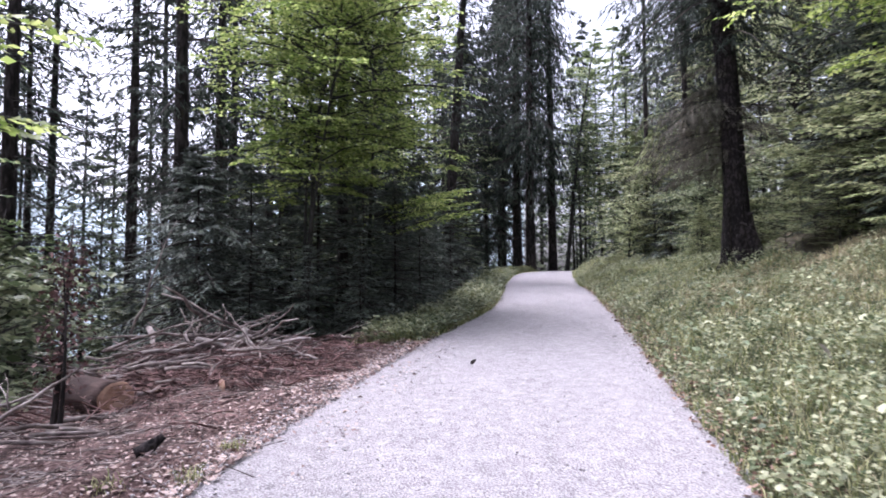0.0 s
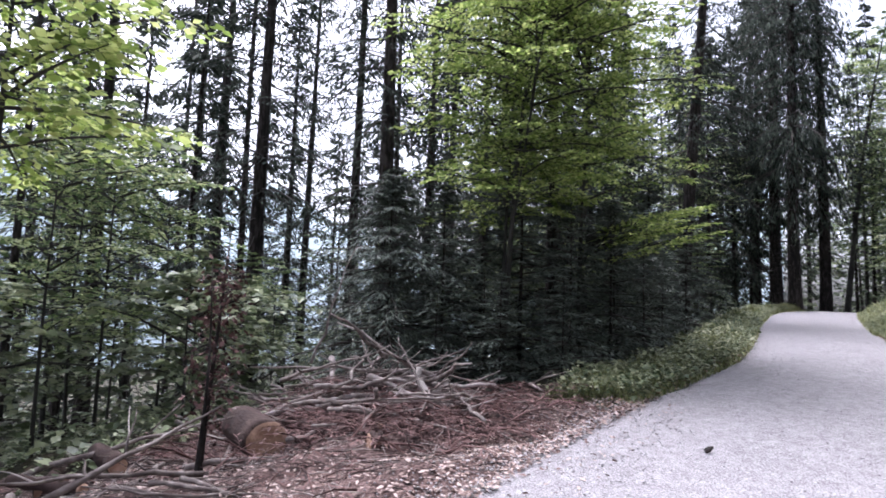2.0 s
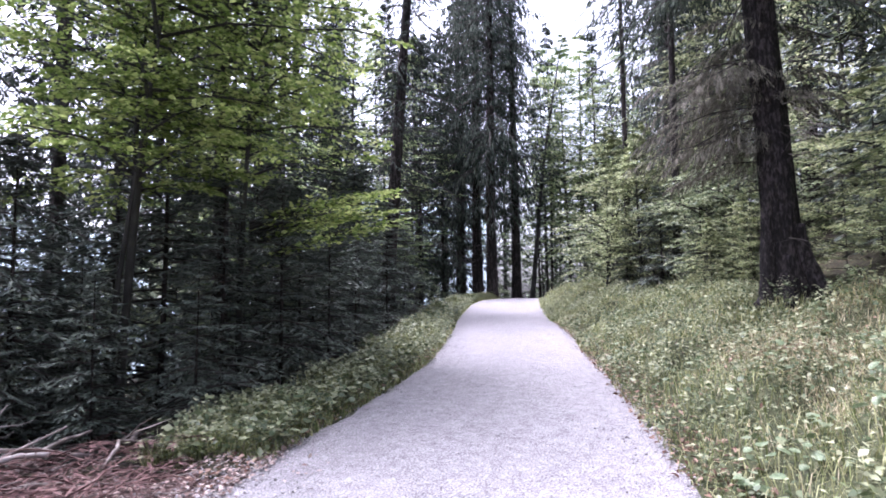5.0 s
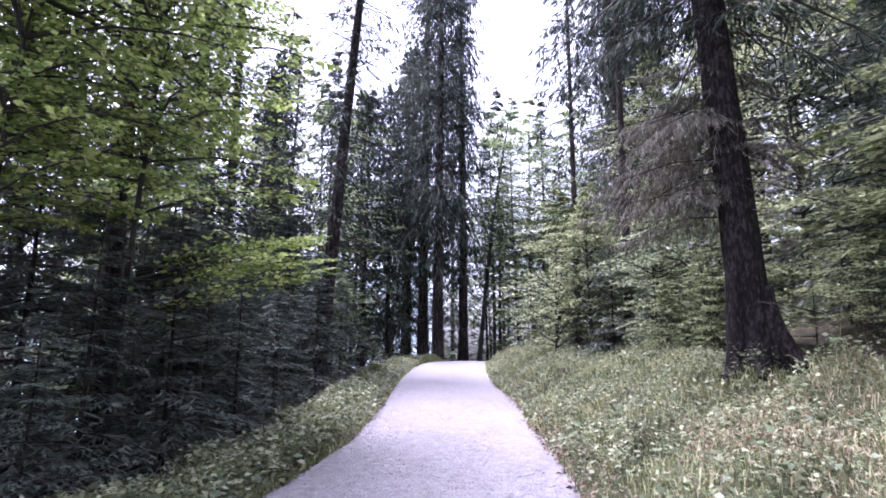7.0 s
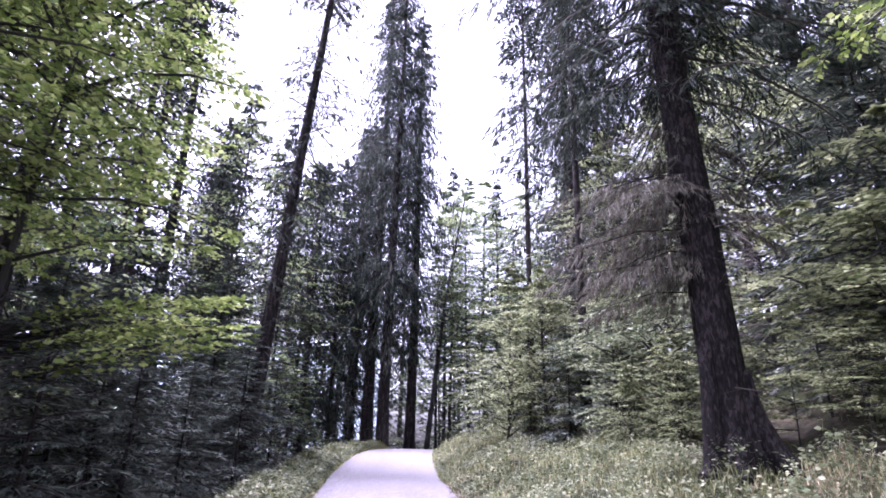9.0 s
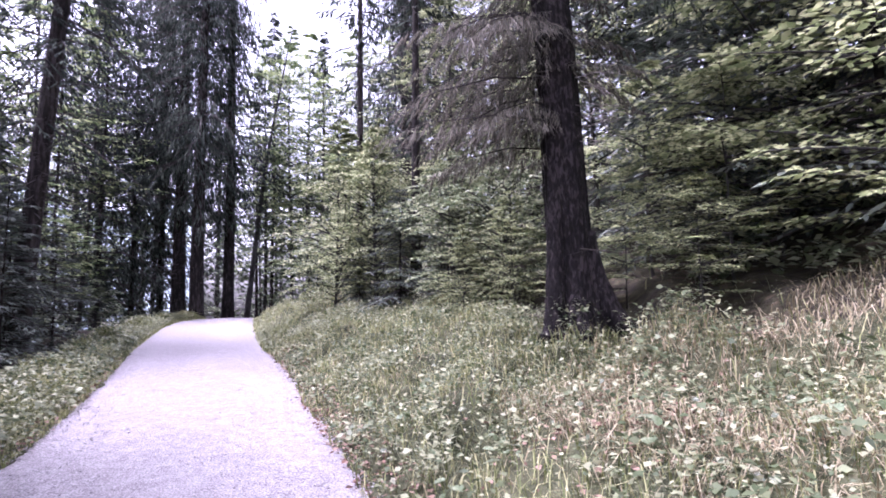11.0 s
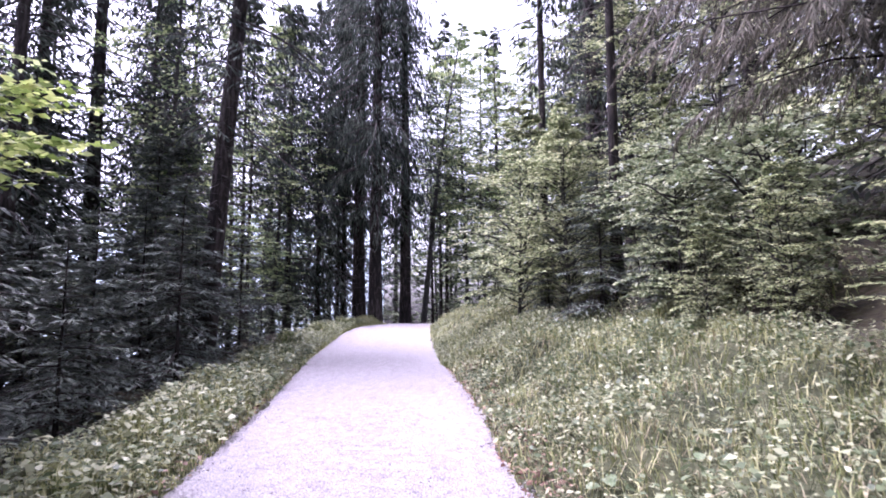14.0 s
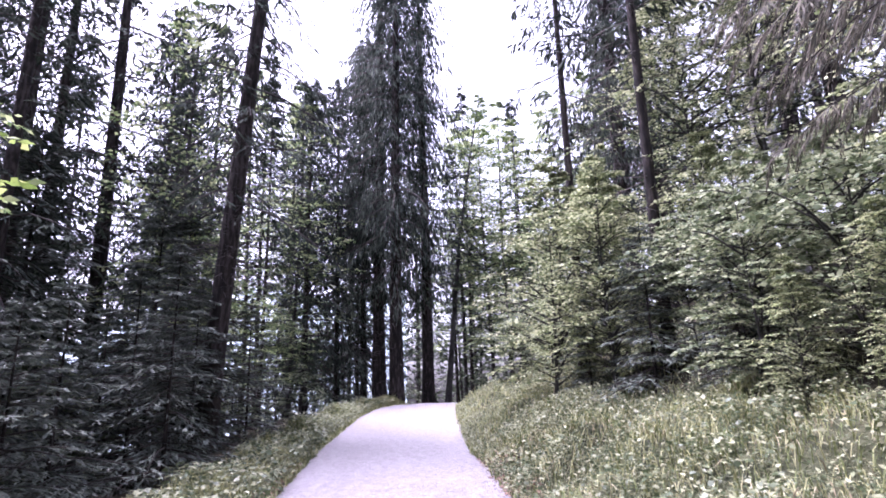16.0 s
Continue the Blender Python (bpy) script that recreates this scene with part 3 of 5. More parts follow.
stand(curtain, -2.7, 36.2, 0.0, 1.0)
stand(broad, -6.9, 36.8, 0.0, 1.0)
stand(leaning, -5.0, 22.2, 0.0, 1.0)
stand(thin_a, -19.0, 15.0, 0.0, 1.6)
for k, (ob, x, y, sc) in enumerate([
        (tall_a, -27.6, 25.6, 1.45), (tall_a, -12.5, 14.2, 0.9), (thin_a, -29.5, 18.4, 2.0), (thin_a, -31.0, 20.2, 1.9), (tall_b, -28.5, 24.9, 1.3),
        (tall_b, -9.8, 14.3, 0.8), (tall_d, -5.7, 13.6, 0.8), (tall_b, -9.7, 25.9, 1.2), (tall_a, -11.4, 25.9, 1.1), (tall_b, -9.0, 21.5, 0.95),
        (tall_a, -13.0, 20.0, 1.0), (thin_a, -14, 6.2, 1.0), (thin_a, -17.5, 8.6, 1.2), (tall_b, -20.5, 10.5, 1.3),
        (curtain, -3.7, 37.8, 1.05), (curtain, -1.6, 38.9, 0.95), (broad, -7.8, 39.8, 1.1), (broad, -6.0, 39.0, 1.1), (thin_a, -8.6, 35.3, 1.1),
        (broad, -4.9, 40.6, 1.3), (thin_a, -5.5, 42.1, 1.3), (thin_a, -7.6, 33.0, 0.9), (tall_b, -12.2, 22.6, 1.0), (tall_b, -7.4, 19.4, 0.75), (tall_b, -10.6, 18.6, 0.85), (thin_a, 0.7, 44.7, 1.2), (thin_a, 4.0, 46.5, 1.2), (thin_a, -0.2, 42.5, 0.9),
        (broad, -12.8, 24.5, 0.9), (broad, -9.6, 29.6, 0.85), (broad, -15.0, 22.4, 1.1), (broad, -8.2, 26.0, 0.8), (broad, -11.5, 33.0, 0.9),
        (thin_a, 2.75, 23.9, 1.15), (thin_a, 3.75, 21.3, 1.25), (curtain, 4.75, 26.2, 0.78), (tall_b, 9.0, 11.0, 1.0), (tall_a, 8.4, 18.0, 1.0), (tall_b, 8.6, 7.6, 1.0), (tall_d, 7.9, 13.6, 0.9), (tall_b, 7.6, 9.4, 0.85), (tall_d, 6.9, 20.4, 0.9),
        (tall_a, 6.5, 28.5, 1.0)]):
    stand_copy(ob, x, y, k * 1.37, sc)

# birches on the slope
birch = beech("birch", "pale-barked birch trunk among the green undergrowth", 31, 15, 0.13, 7, 40, 1.8, 8, 6, 0.06, bark=M_BARK_BIRCH, group="birches")
stand(birch, 7.3, 23.8, 0)
stand_copy(birch, 7.7, 23.6, 2.0, 1.15)

# slim leafy trees beyond the bend of the path
bend_tree = beech("slim_beech", "slim beech with a curved leaning stem at the bend", 35, 17, 0.16, 5.0, 70, 2.4, 9, 9, 0.13, lean=(2.4, 0.5), mat=M_LEAF_MID, group="slim beeches at the bend", rise=0.3)
stand(bend_tree, -0.85, 39.4, 0.0)
airy = beech("airy_beech", "airy pale-green beech in the open wood", 36, 14, 0.1, 2.2, 86, 2.6, 9, 9, 0.13, mat=M_LEAF_MID, group="airy beeches", rise=0.25)
stand(airy, 1.6, 41.5, 0.0, 1.2)
for k, (x, y, sc) in enumerate([(0.2, 43.6, 1.3), (3.2, 40.0, 1.1), (3.0, 45.0, 1.4), (2.2, 36.5, 0.6), (5.4, 41.5, 1.25), (4.2, 33.5, 0.7), (6.4, 36.0, 1.0), (-9.6, 42.5, 1.0), (-10.2, 36.5, 0.9), (-15.0, 7.4, 0.65), (-8.6, 33.6, 1.15), (-7.3, 36.2, 1.2), (-6.9, 24.6, 0.95)]):
    stand_copy(airy, x, y, 0.6 + k * 1.9, sc)

# far forest
far_a = spruce("far_spruce", "distant dark spruce in the closed forest", 41, 24, 0.2, 2.0, 70, 2.8, 8, 2, 0.55, 0.15, dead=0, group="far spruces", droop=0.5)
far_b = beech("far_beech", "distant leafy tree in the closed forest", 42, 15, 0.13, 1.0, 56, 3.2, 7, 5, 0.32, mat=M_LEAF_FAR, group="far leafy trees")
stand(far_a, -16, 46, 0)
stand(far_b, 1.5, 52, 0)
rng = np.random.default_rng(44)
# spots with negative y are unseen trees, added to block light from behind
spots = [(-26, 20), (-21.5, 26), (-27, 16), (-23, 8), (-20.5, 4), (-12, 40), (10.5, 15.5), (9.8, 5), (9.5, 25), (12, 20), (13, 10), (8.5, 33), (12, 30), (11, 1.5), (-22, 13), (-22, 52), (-12, 50), (-8, 55), (-3, 57), (2, 60), (-33, 28), (-36, 18), (-27, 12), (-31, 32), (7, 55), (12, 50), (-28, 44), (-26, 32), (-30, 24), (-34, 36), (-30, 8), (-24, -4), (-20, -14), (0, -22), (12, -18), (-10, -20), (-36, 0), (-5, 48), (10, 42), (-20, 38), (-8, -4), (6, -5), (-12, 0.5), (-4.5, -10), (5, -12), (9, -1.5), (-14, -7)]
for k, (x, y) in enumerate(spots):
    stand_copy(far_a, x + rng.uniform(-1.5, 1.5), y + rng.uniform(-1.5, 1.5), k * 2.1, rng.uniform(0.8, 1.2))
for k, (x, y) in enumerate([(8, 46), (-2, 50), (-7, 46), (-10, 43), (11, 38), (10, 29), (-14, 42), (-18, 33), (-24, 26), (-22, 10), (-17, 29), (-19, 20), (-12, 47), (0, 46), (6, 43), (13, 33), (-21, 36), (2.5, 43), (4.5, 47), (9, 44), (-9, 47), (-13, 45), (-7.5, 43.5), (-11, 36), (-15, 35)]):
    stand_copy(far_b, x, y, k * 1.7, rng.uniform(0.5, 0.9))

# young spruces between the clearing and the path
young_a = spruce("young_spruce", "young dark spruce with layered branches down to the ground", 51, 4.2, 0.045, 0.15, 84, 1.5, 11, 4, 0.09, 0.036, dead=0, mat=M_NEEDLE_YOUNG, droop=0.25, hang=0.15, group="young spruces", bottom=0.9)
young_b = spruce("young_spruce", "young dark spruce with layered branches down to the ground", 52, 3.2, 0.04, 0.1, 78, 1.25, 11, 4, 0.08, 0.03, dead=0, mat=M_NEEDLE_YOUNG, droop=0.2, hang=0.15, group="young spruces", bottom=0.9)
stand(young_a, -5.9, 9.7, 0, 0.9)
stand(spruce("young_spruce", "young spruce with long soft grey-green boughs over the brush pile", 53, 4.1, 0.05, 0.5, 110, 2.0, 14, 9, 0.055, 0.018, dead=30, mat=M_NEEDLE_YOUNG, droop=0.3, hang=0.3, group="young spruces", bottom=0.9, shape=0.7), -6.7, 9.25, 0.4)
stand(young_b, -4.3, 11.3, 1)
for k, (ob, x, y, sc) in enumerate([
        (young_a, -7.5, 10.3, 1.1), (young_b, -3.9, 12.2, 1.0), (young_b, -3.8, 13.9, 0.85), (young_a, -4.7, 14.7, 0.9), (young_a, -5.6, 11.9, 1.2), (young_a, -6.8, 12.4, 1.3),
        (young_b, -3.9, 15.7, 0.75), (young_b, -4.3, 16.9, 0.85), (young_a, -4.1, 18.9, 0.85), (young_b, -5.8, 20.1, 1.0), (young_a, -4.9, 24.2, 0.8), (young_a, -7.2, 17, 1.1), (young_b, -8.6, 13.4, 1.2), (young_b, -5.6, 17.6, 0.9), (young_b, -5.2, 9.9, 0.7), (young_b, -7.3, 11.7, 1.0), (young_b, -8.8, 12.2, 1.1), (young_b, -9.6, 11.3, 1.0), (young_b, -4.6, 9.4, 0.6), (young_b, -5.5, 9.0, 0.55), (young_b, -3.9, 10.1, 0.55)]):
    stand_copy(ob, x, y, k * 1.9, sc)

# leafy trees on the downhill side
stand(beech("beech", "young beech with bright yellow-green leaves above dark spruces", 61, 9.8, 0.06, 3.0, 130, 2.5, 16, 12, 0.09, stems=3, peak=0.65, lean=(0.7, 0.2)), -5.3, 10.6, 0.0)
slim = stand(beech("beech", "slim beech with a low leafy branch towards the path", 62, 8.2, 0.055, 3.2, 80, 2.7, 16, 12, 0.09), -4.3, 11.9, 0.0)
n_ = 12
rng = np.random.default_rng(66)
w_, tw_, lv_ = fans(rng, np.stack([np.full(n_, 0.02), np.full(n_, 0.02), rng.uniform(1.9, 2.6, n_)], -1), radians(42) + rng.normal(0, 0.35, n_), rng.uniform(1.4, 2.4, n_), np.full(n_, 0.45), np.full(n_, 0.15), 18, 13, 0.085, 0.62, 0.06, 0.5, True, 50)
part("low_limb", quad_mesh("low_limb", *joined(w_ + [tw_]), [M_BARK_BEECH]), slim, "", "stuff")
part("low_foliage", quad_mesh("low_foliage", *lv_, [M_LEAF]), slim, "bright leaves of the low limb", "stuff")
stand(beech("beech", "beech sapling with large bright leaves overhanging the clearing", 63, 6.2, 0.045, 2.9, 40, 2.0, 13, 9, 0.115, rise=0.2), -6.1, 3.4, 0.2)
sapling = beech("beech_sapling", "thin beech sapling with airy green leaves", 64, 5.4, 0.03, 1.6, 44, 1.5, 10, 9, 0.085, mat=M_LEAF_MID, group="beech saplings")
stand(sapling, -9.0, 5.0, 0)
for k, (x, y, sc) in enumerate([(-10.2, 6.3, 1.1), (-11.2, 7.8, 1.0), (-12, 6.6, 1.2), (-8.3, 3.0, 1.0), (-13.5, 8.0, 1.1), (-10, 2.5, 1.2), (-14, 11.8, 0.9), (-7.5, 24.5, 1.0), (-6.5, 27.5, 0.9), (-8.5, 29, 1.1), (-6.5, 31.5, 0.8), (-10, 19, 1.2), (-11.0, 10.3, 0.7), (-6.3, 15.4, 1.2)]):
    stand_copy(sapling, x, y, k * 2.3, sc)

# leafy undergrowth on the uphill side
shrub_a = beech("beech_shrub", "dense young beech shrub with grey-green layered leaves", 71, 4.2, 0.03, 0.15, 64, 1.6, 11, 9, 0.09, mat=M_LEAF_SHRUB, rise=0.6, stems=2, group="undergrowth shrubs", category="shrub")
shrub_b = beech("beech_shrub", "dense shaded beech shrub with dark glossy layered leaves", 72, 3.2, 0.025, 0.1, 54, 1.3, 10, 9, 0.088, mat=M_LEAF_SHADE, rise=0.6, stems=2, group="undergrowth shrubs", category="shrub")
pale = beech("pale_sapling", "tall pale yellow-green beech sapling on the bank", 76, 5.6, 0.035, 0.2, 110, 1.7, 11, 9, 0.085, mat=M_LEAF_LIT, rise=0.75, stems=2, group="pale saplings", category="shrub", peak=0.25)
stand(pale, 1.95, 22.8, 0)
stand_copy(pale, 2.7, 21.2, 2.2, 0.85)
stand_copy(pale, 3.3, 23.4, 4.1, 0.95)
stand_copy(pale, 4.6, 20.9, 1.2, 0.8)
stand_copy(pale, 3.7, 15.5, 3.0, 0.36)
stand_copy(pale, 3.2, 16.4, 5.0, 0.3)
stand(shrub_a, 3.3, 17.3, 0, 0.7)
stand(shrub_b, 3.9, 19.8, 0)
for k, (x, y, sc) in enumerate([(3.0, 20.0, 0.85), (2.35, 21.6, 0.6), (3.6, 18.4, 0.7)]):
    stand_copy(young_b, x, y, 0.5 + k * 1.3, sc)
for k, (ob, x, y, sc) in enumerate([
        (shrub_b, 3.9, 18.2, 1.0), (shrub_b, 4.3, 16.8, 1.0), (shrub_a, 6.3, 9.4, 0.95),
        (shrub_a, 5.2, 7.6, 0.8), (shrub_a, 5.4, 5.6, 0.8), (shrub_a, 6.6, 15.9, 0.75), (shrub_a, 6.0, 18.6, 0.85), (shrub_a, 2.4, 26.0, 1.0), (shrub_b, 2.0, 29.0, 1.0), (shrub_a, 6.4, 23.0, 0.9), (shrub_a, 7.0, 4.5, 1.1), (shrub_b, 2.6, 33.0, 1.0)]):
    stand_copy(ob, x, y, k * 1.6, sc)
stand(beech("beech", "beech on the bank with bright leaves reaching over the path", 73, 9.5, 0.08, 2.6, 110, 3.2, 16, 12, 0.095), 5.3, 9.2, 0)

bright = beech("beech", "beech with yellow-green leaf layers behind the old spruce", 74, 8.6, 0.06, 1.4, 84, 2.5, 14, 11, 0.085, mat=M_LEAF_LIT, peak=0.3, group="bank beeches")
stand(bright, 5.0, 22.4, 0)
stand_copy(bright, 6.1, 16.9, 2.0, 0.95)
stand_copy(bright, 6.3, 21.6, 4.0, 1.05)
stand_copy(bright, 7.2, 13.4, 1.0, 0.9)
stand_copy(bright, 5.6, 6.6, 3.0, 0.75)

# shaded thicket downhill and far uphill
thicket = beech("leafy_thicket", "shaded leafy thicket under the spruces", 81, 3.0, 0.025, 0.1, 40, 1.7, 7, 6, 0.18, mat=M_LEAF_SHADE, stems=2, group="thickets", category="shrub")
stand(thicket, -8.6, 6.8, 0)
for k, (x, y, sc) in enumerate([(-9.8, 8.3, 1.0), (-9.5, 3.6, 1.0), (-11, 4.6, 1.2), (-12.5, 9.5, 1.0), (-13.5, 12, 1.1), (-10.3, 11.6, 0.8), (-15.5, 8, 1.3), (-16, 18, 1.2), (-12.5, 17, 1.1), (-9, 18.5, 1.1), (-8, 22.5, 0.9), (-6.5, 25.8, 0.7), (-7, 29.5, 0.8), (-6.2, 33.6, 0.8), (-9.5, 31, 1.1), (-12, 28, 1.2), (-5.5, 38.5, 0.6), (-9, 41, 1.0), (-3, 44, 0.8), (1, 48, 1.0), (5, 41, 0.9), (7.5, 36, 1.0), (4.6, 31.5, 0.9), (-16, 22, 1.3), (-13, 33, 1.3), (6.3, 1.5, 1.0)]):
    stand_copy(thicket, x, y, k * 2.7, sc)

# open leaf layers before the dark interior beside the old spruce
layers = beech("beech_sapling", "spreading sapling with pale leaf layers before dark shade", 83, 3.0, 0.02, 0.35, 24, 1.7, 11, 9, 0.1, mat=M_LEAF_LIT, rise=0.12, group="beech saplings", tumble=0.22)
stand(layers, 5.0, 13.9, 0)
for k, (x, y, sc) in enumerate([(4.9, 12.4, 0.9), (4.3, 13.5, 0.6), (4.5, 12.5, 0.5), (4.1, 12.0, 0.45), (5.5, 13.0, 0.9), (5.4, 11.0, 1.1), (5.0, 9.8, 0.9), (6.0, 12.8, 1.3), (5.9, 10.4, 1.4), (3.9, 14.0, 0.45)]):
    stand_copy(layers, x, y, 1 + k * 1.4, sc)
# the uphill four are added to block light behind the leaf layers
for k, (x, y, sc) in enumerate([(6.2, 13.8, 1.3), (6.5, 11.8, 1.4), (7.1, 10.4, 1.1), (6.3, 15.2, 1.0), (-5.2, 19.9, 0.9), (-4.9, 21.4, 0.8)]):
    stand_copy(young_a, x, y, 0.7 + k * 1.4, sc)
# added as a tall dark backing that keeps light out of the slope
for k, (x, y, sc) in enumerate([(8.2, 12.2, 2.2), (7.8, 15.0, 2.1), (7.9, 18.0, 2.1)]):
    stand_copy(young_a, x, y, 0.4 + k * 1.8, sc, label="half-grown dark spruce in the shade of the slope")
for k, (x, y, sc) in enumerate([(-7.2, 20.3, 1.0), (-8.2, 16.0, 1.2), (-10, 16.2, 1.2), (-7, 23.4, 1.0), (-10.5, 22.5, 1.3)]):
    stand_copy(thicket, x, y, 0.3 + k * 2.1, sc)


# closed far woods behind everything
def far_woods(seed, n, clumps, region, size):
    rng = np.random.default_rng(seed)
    x0, x1, y0, y1, h0, h1 = region
    c = np.stack([rng.uniform(x0, x1, clumps), rng.uniform(y0, y1, clumps)], -1)
    cz = land(c[:, 0], c[:, 1]) + h0 + (h1 - h0) * rng.random(clumps)
    k = rng.integers(0, clumps, n)
    spreadxy, spreadz = rng.normal(0, 1.3, (n, 2)), rng.normal(0, 0.55, n)
    p = np.c_[c[k] + spreadxy, cz[k] + spreadz]
    d = heading(rng.uniform(0, 6.28, n), rng.normal(-0.2, 0.3, n))
    ln = size * rng.uniform(0.5, 1.2, n)
    return blades(p, d, ln, ln * 0.6, np.array([0, 0, 1.0]) + rng.normal(0, 0.6, p.shape))


woods = [far_woods(201, 22000, 500, (-32, 36, 49, 66, 0, 15), 0.42), far_woods(202, 7000, 220, (-50, -27, -5, 46, -1, 8), 0.5), far_woods(203, 8000, 240, (15, 27, -4, 50, 0, 12), 0.42), far_woods(204, 11000, 260, (0.0, 13, 41, 50, 0, 13), 0.26)]
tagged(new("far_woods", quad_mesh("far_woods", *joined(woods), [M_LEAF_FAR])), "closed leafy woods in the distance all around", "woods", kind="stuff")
for k, (x, y, sc) in enumerate([(4.6, 30.5, 0.6), (6.2, 34, 0.65), (3.8, 37, 0.6), (8.2, 30, 0.7)]):
    stand_copy(far_b, x, y, 0.9 + k * 1.7, sc)
for k, (x, y, sc) in enumerate([(-6.9, 17.2, 1.5), (-7.9, 20.8, 1.7), (-6.7, 24.6, 1.5), (-9.4, 18.9, 1.8), (-6.0, 21.9, 1.3), (-9.6, 23.2, 1.7)]):
    stand_copy(young_a, x, y, 0.2 + k * 2.1, sc, label="half-grown dark spruce in the shade of the slope")


# ---- the clearing: brush pile, logs, litter ----
def lay(x, y):
    return float(land(x, y))


def bent(rng, length, r, kinks=7, bend=0.12, taper=0.75):
    t = np.linspace(0, 1, kinks)
    side = np.cumsum(rng.normal(0, bend * length / kinks, kinks))
    up = np.cumsum(rng.normal(0, bend * length / kinks * 0.6, kinks))
    pts = np.stack([t * length, side - side.mean(), up - up.mean()], -1)
    return pts, r * (1 - taper * t) * rng.uniform(0.85, 1.15, kinks)


def branch_mesh(seed, length, r, forks=3, bend=0.16):
    rng = np.random.default_rng(seed)
    pts, rad = bent(rng, length, r, 9, bend)
    pieces = [tube(pts, rad, 7, 0.06, rng)]
    for _ in range(forks):
        i = rng.integers(2, 7)
        d = np.array([rng.uniform(0.3, 0.8), rng.choice([-1, 1]) * rng.uniform(0.4, 0.9), rng.uniform(-0.2, 0.5)]) * length * rng.uniform(0.12, 0.3)
        k = np.linspace(0, 1, 4)[:, None]
        pieces.append(tube(pts[i] + d * k + rng.normal(0, 0.02, (4, 3)) * k, rad[i] * np.array([0.6, 0.45, 0.3, 0.12]), 5))
    return quad_mesh("fallen_branch", *joined(pieces), [M_STICK], None, True)


rng = np.random.default_rng(91)
branch_kinds = [branch_mesh(100 + k, ln, r, f) for k, (ln, r, f) in enumerate([(2.2, 0.03, 3), (1.7, 0.025, 3), (1.3, 0.02, 2), (1.0, 0.017, 2), (0.8, 0.014, 1), (1.8, 0.02, 4), (1.2, 0.015, 3), (0.6, 0.012, 1), (1.5, 0.036, 1), (1.0, 0.025, 1)])]


def pile_height(x, y):
    return 0.62 * math.exp(-((x + 5.9) / 1.0) ** 2 - ((y - 7.4) / 0.75) ** 2) + 0.26 * math.exp(-((x + 4.6) / 1.2) ** 2 - ((y - 7.2) / 0.8) ** 2)


def drop(mesh, x, y, z, turn, tilt, label="grey bark-stripped branch lying in the brush pile", name="fallen_branch", group="brush pile branches"):
    ob = new(name, mesh)
    ob.matrix_basis = pose(x, y, z, 0, tilt, turn)
    return tagged(ob, label, "branch", group)


for k in range(215):
    a, b = rng.normal(0, 1, 2)
    if k < 150:
        x, y = -5.75 + 0.95 * a, 7.35 + 0.6 * b
    elif k < 190:
        x, y = -4.4 + 0.7 * a, 7.2 + 0.6 * b
    else:
        x, y = rng.uniform(-6.8, -3.8), rng.uniform(3.2, 5.2)
    x, y = min(x, -3.0), min(max(y, 3.2), 8.7)
    if math.hypot(x + 4.9, y - 5.3) < 0.9:
        continue
    turn = rng.choice([rng.normal(25, 35), rng.normal(-45, 35), rng.uniform(0, 360), rng.uniform(0, 360)])
    h = pile_height(x, y) * rng.uniform(0.1, 1.1)
    mesh = branch_kinds[rng.integers(0, len(branch_kinds))]
    c = 0.5 * float(np.ptp([v.co.x for v in mesh.vertices]))
    drop(mesh, x - c * math.cos(radians(turn)), y - c * math.sin(radians(turn)), lay(x, y) + 0.03 + h, turn, rng.normal(0, 9 + 30 * h))

# long limbs lying in front of the log, and steep ones sticking out of the pile
for x, y, z, turn, tilt, k in [(-6.4, 3.9, 0.05, 15, 0, 8), (-6.0, 4.05, 0.07, 38, -1, 0), (-6.9, 4.3, 0.05, -6, 0, 8), (-5.0, 4.65, 0.05, 18, 0, 1), (-6.6, 3.5, 0.04, 22, 0, 0), (-5.2, 3.3, 0.04, 8, 0, 8), (-5.5, 5.0, 0.08, 38, -4, 0), (-6.2, 6.2, 0.2, 20, -6, 1), (-5.0, 6.2, 0.12, 12, -3, 5), (-4.4, 6.6, 0.1, -30, 2, 2), (-5.6, 3.7, 0.05, 32, -1, 0), (-5.4, 3.45, 0.04, 26, 0, 8), (-4.75, 4.25, 0.05, 24, -1, 9), (-6.4, 4.4, 0.06, 8, -2, 5), (-6.6, 5.1, 0.08, -10, 1, 1),
                               (-6.75, 8.0, 0.62, -38, 22, 1), (-6.1, 7.0, 0.25, 38, -20, 0), (-5.9, 7.2, 0.3, 28, -16, 1), (-6.0, 7.5, 0.35, 60, -24, 3), (-6.8, 6.8, 0.12, 34, -9, 0), (-5.1, 7.6, 0.25, -14, 4, 8), (-6.0, 6.3, 0.12, 30, -8, 5)]:
    drop(branch_kinds[k], x, y, lay(x, y) + z, turn, tilt)

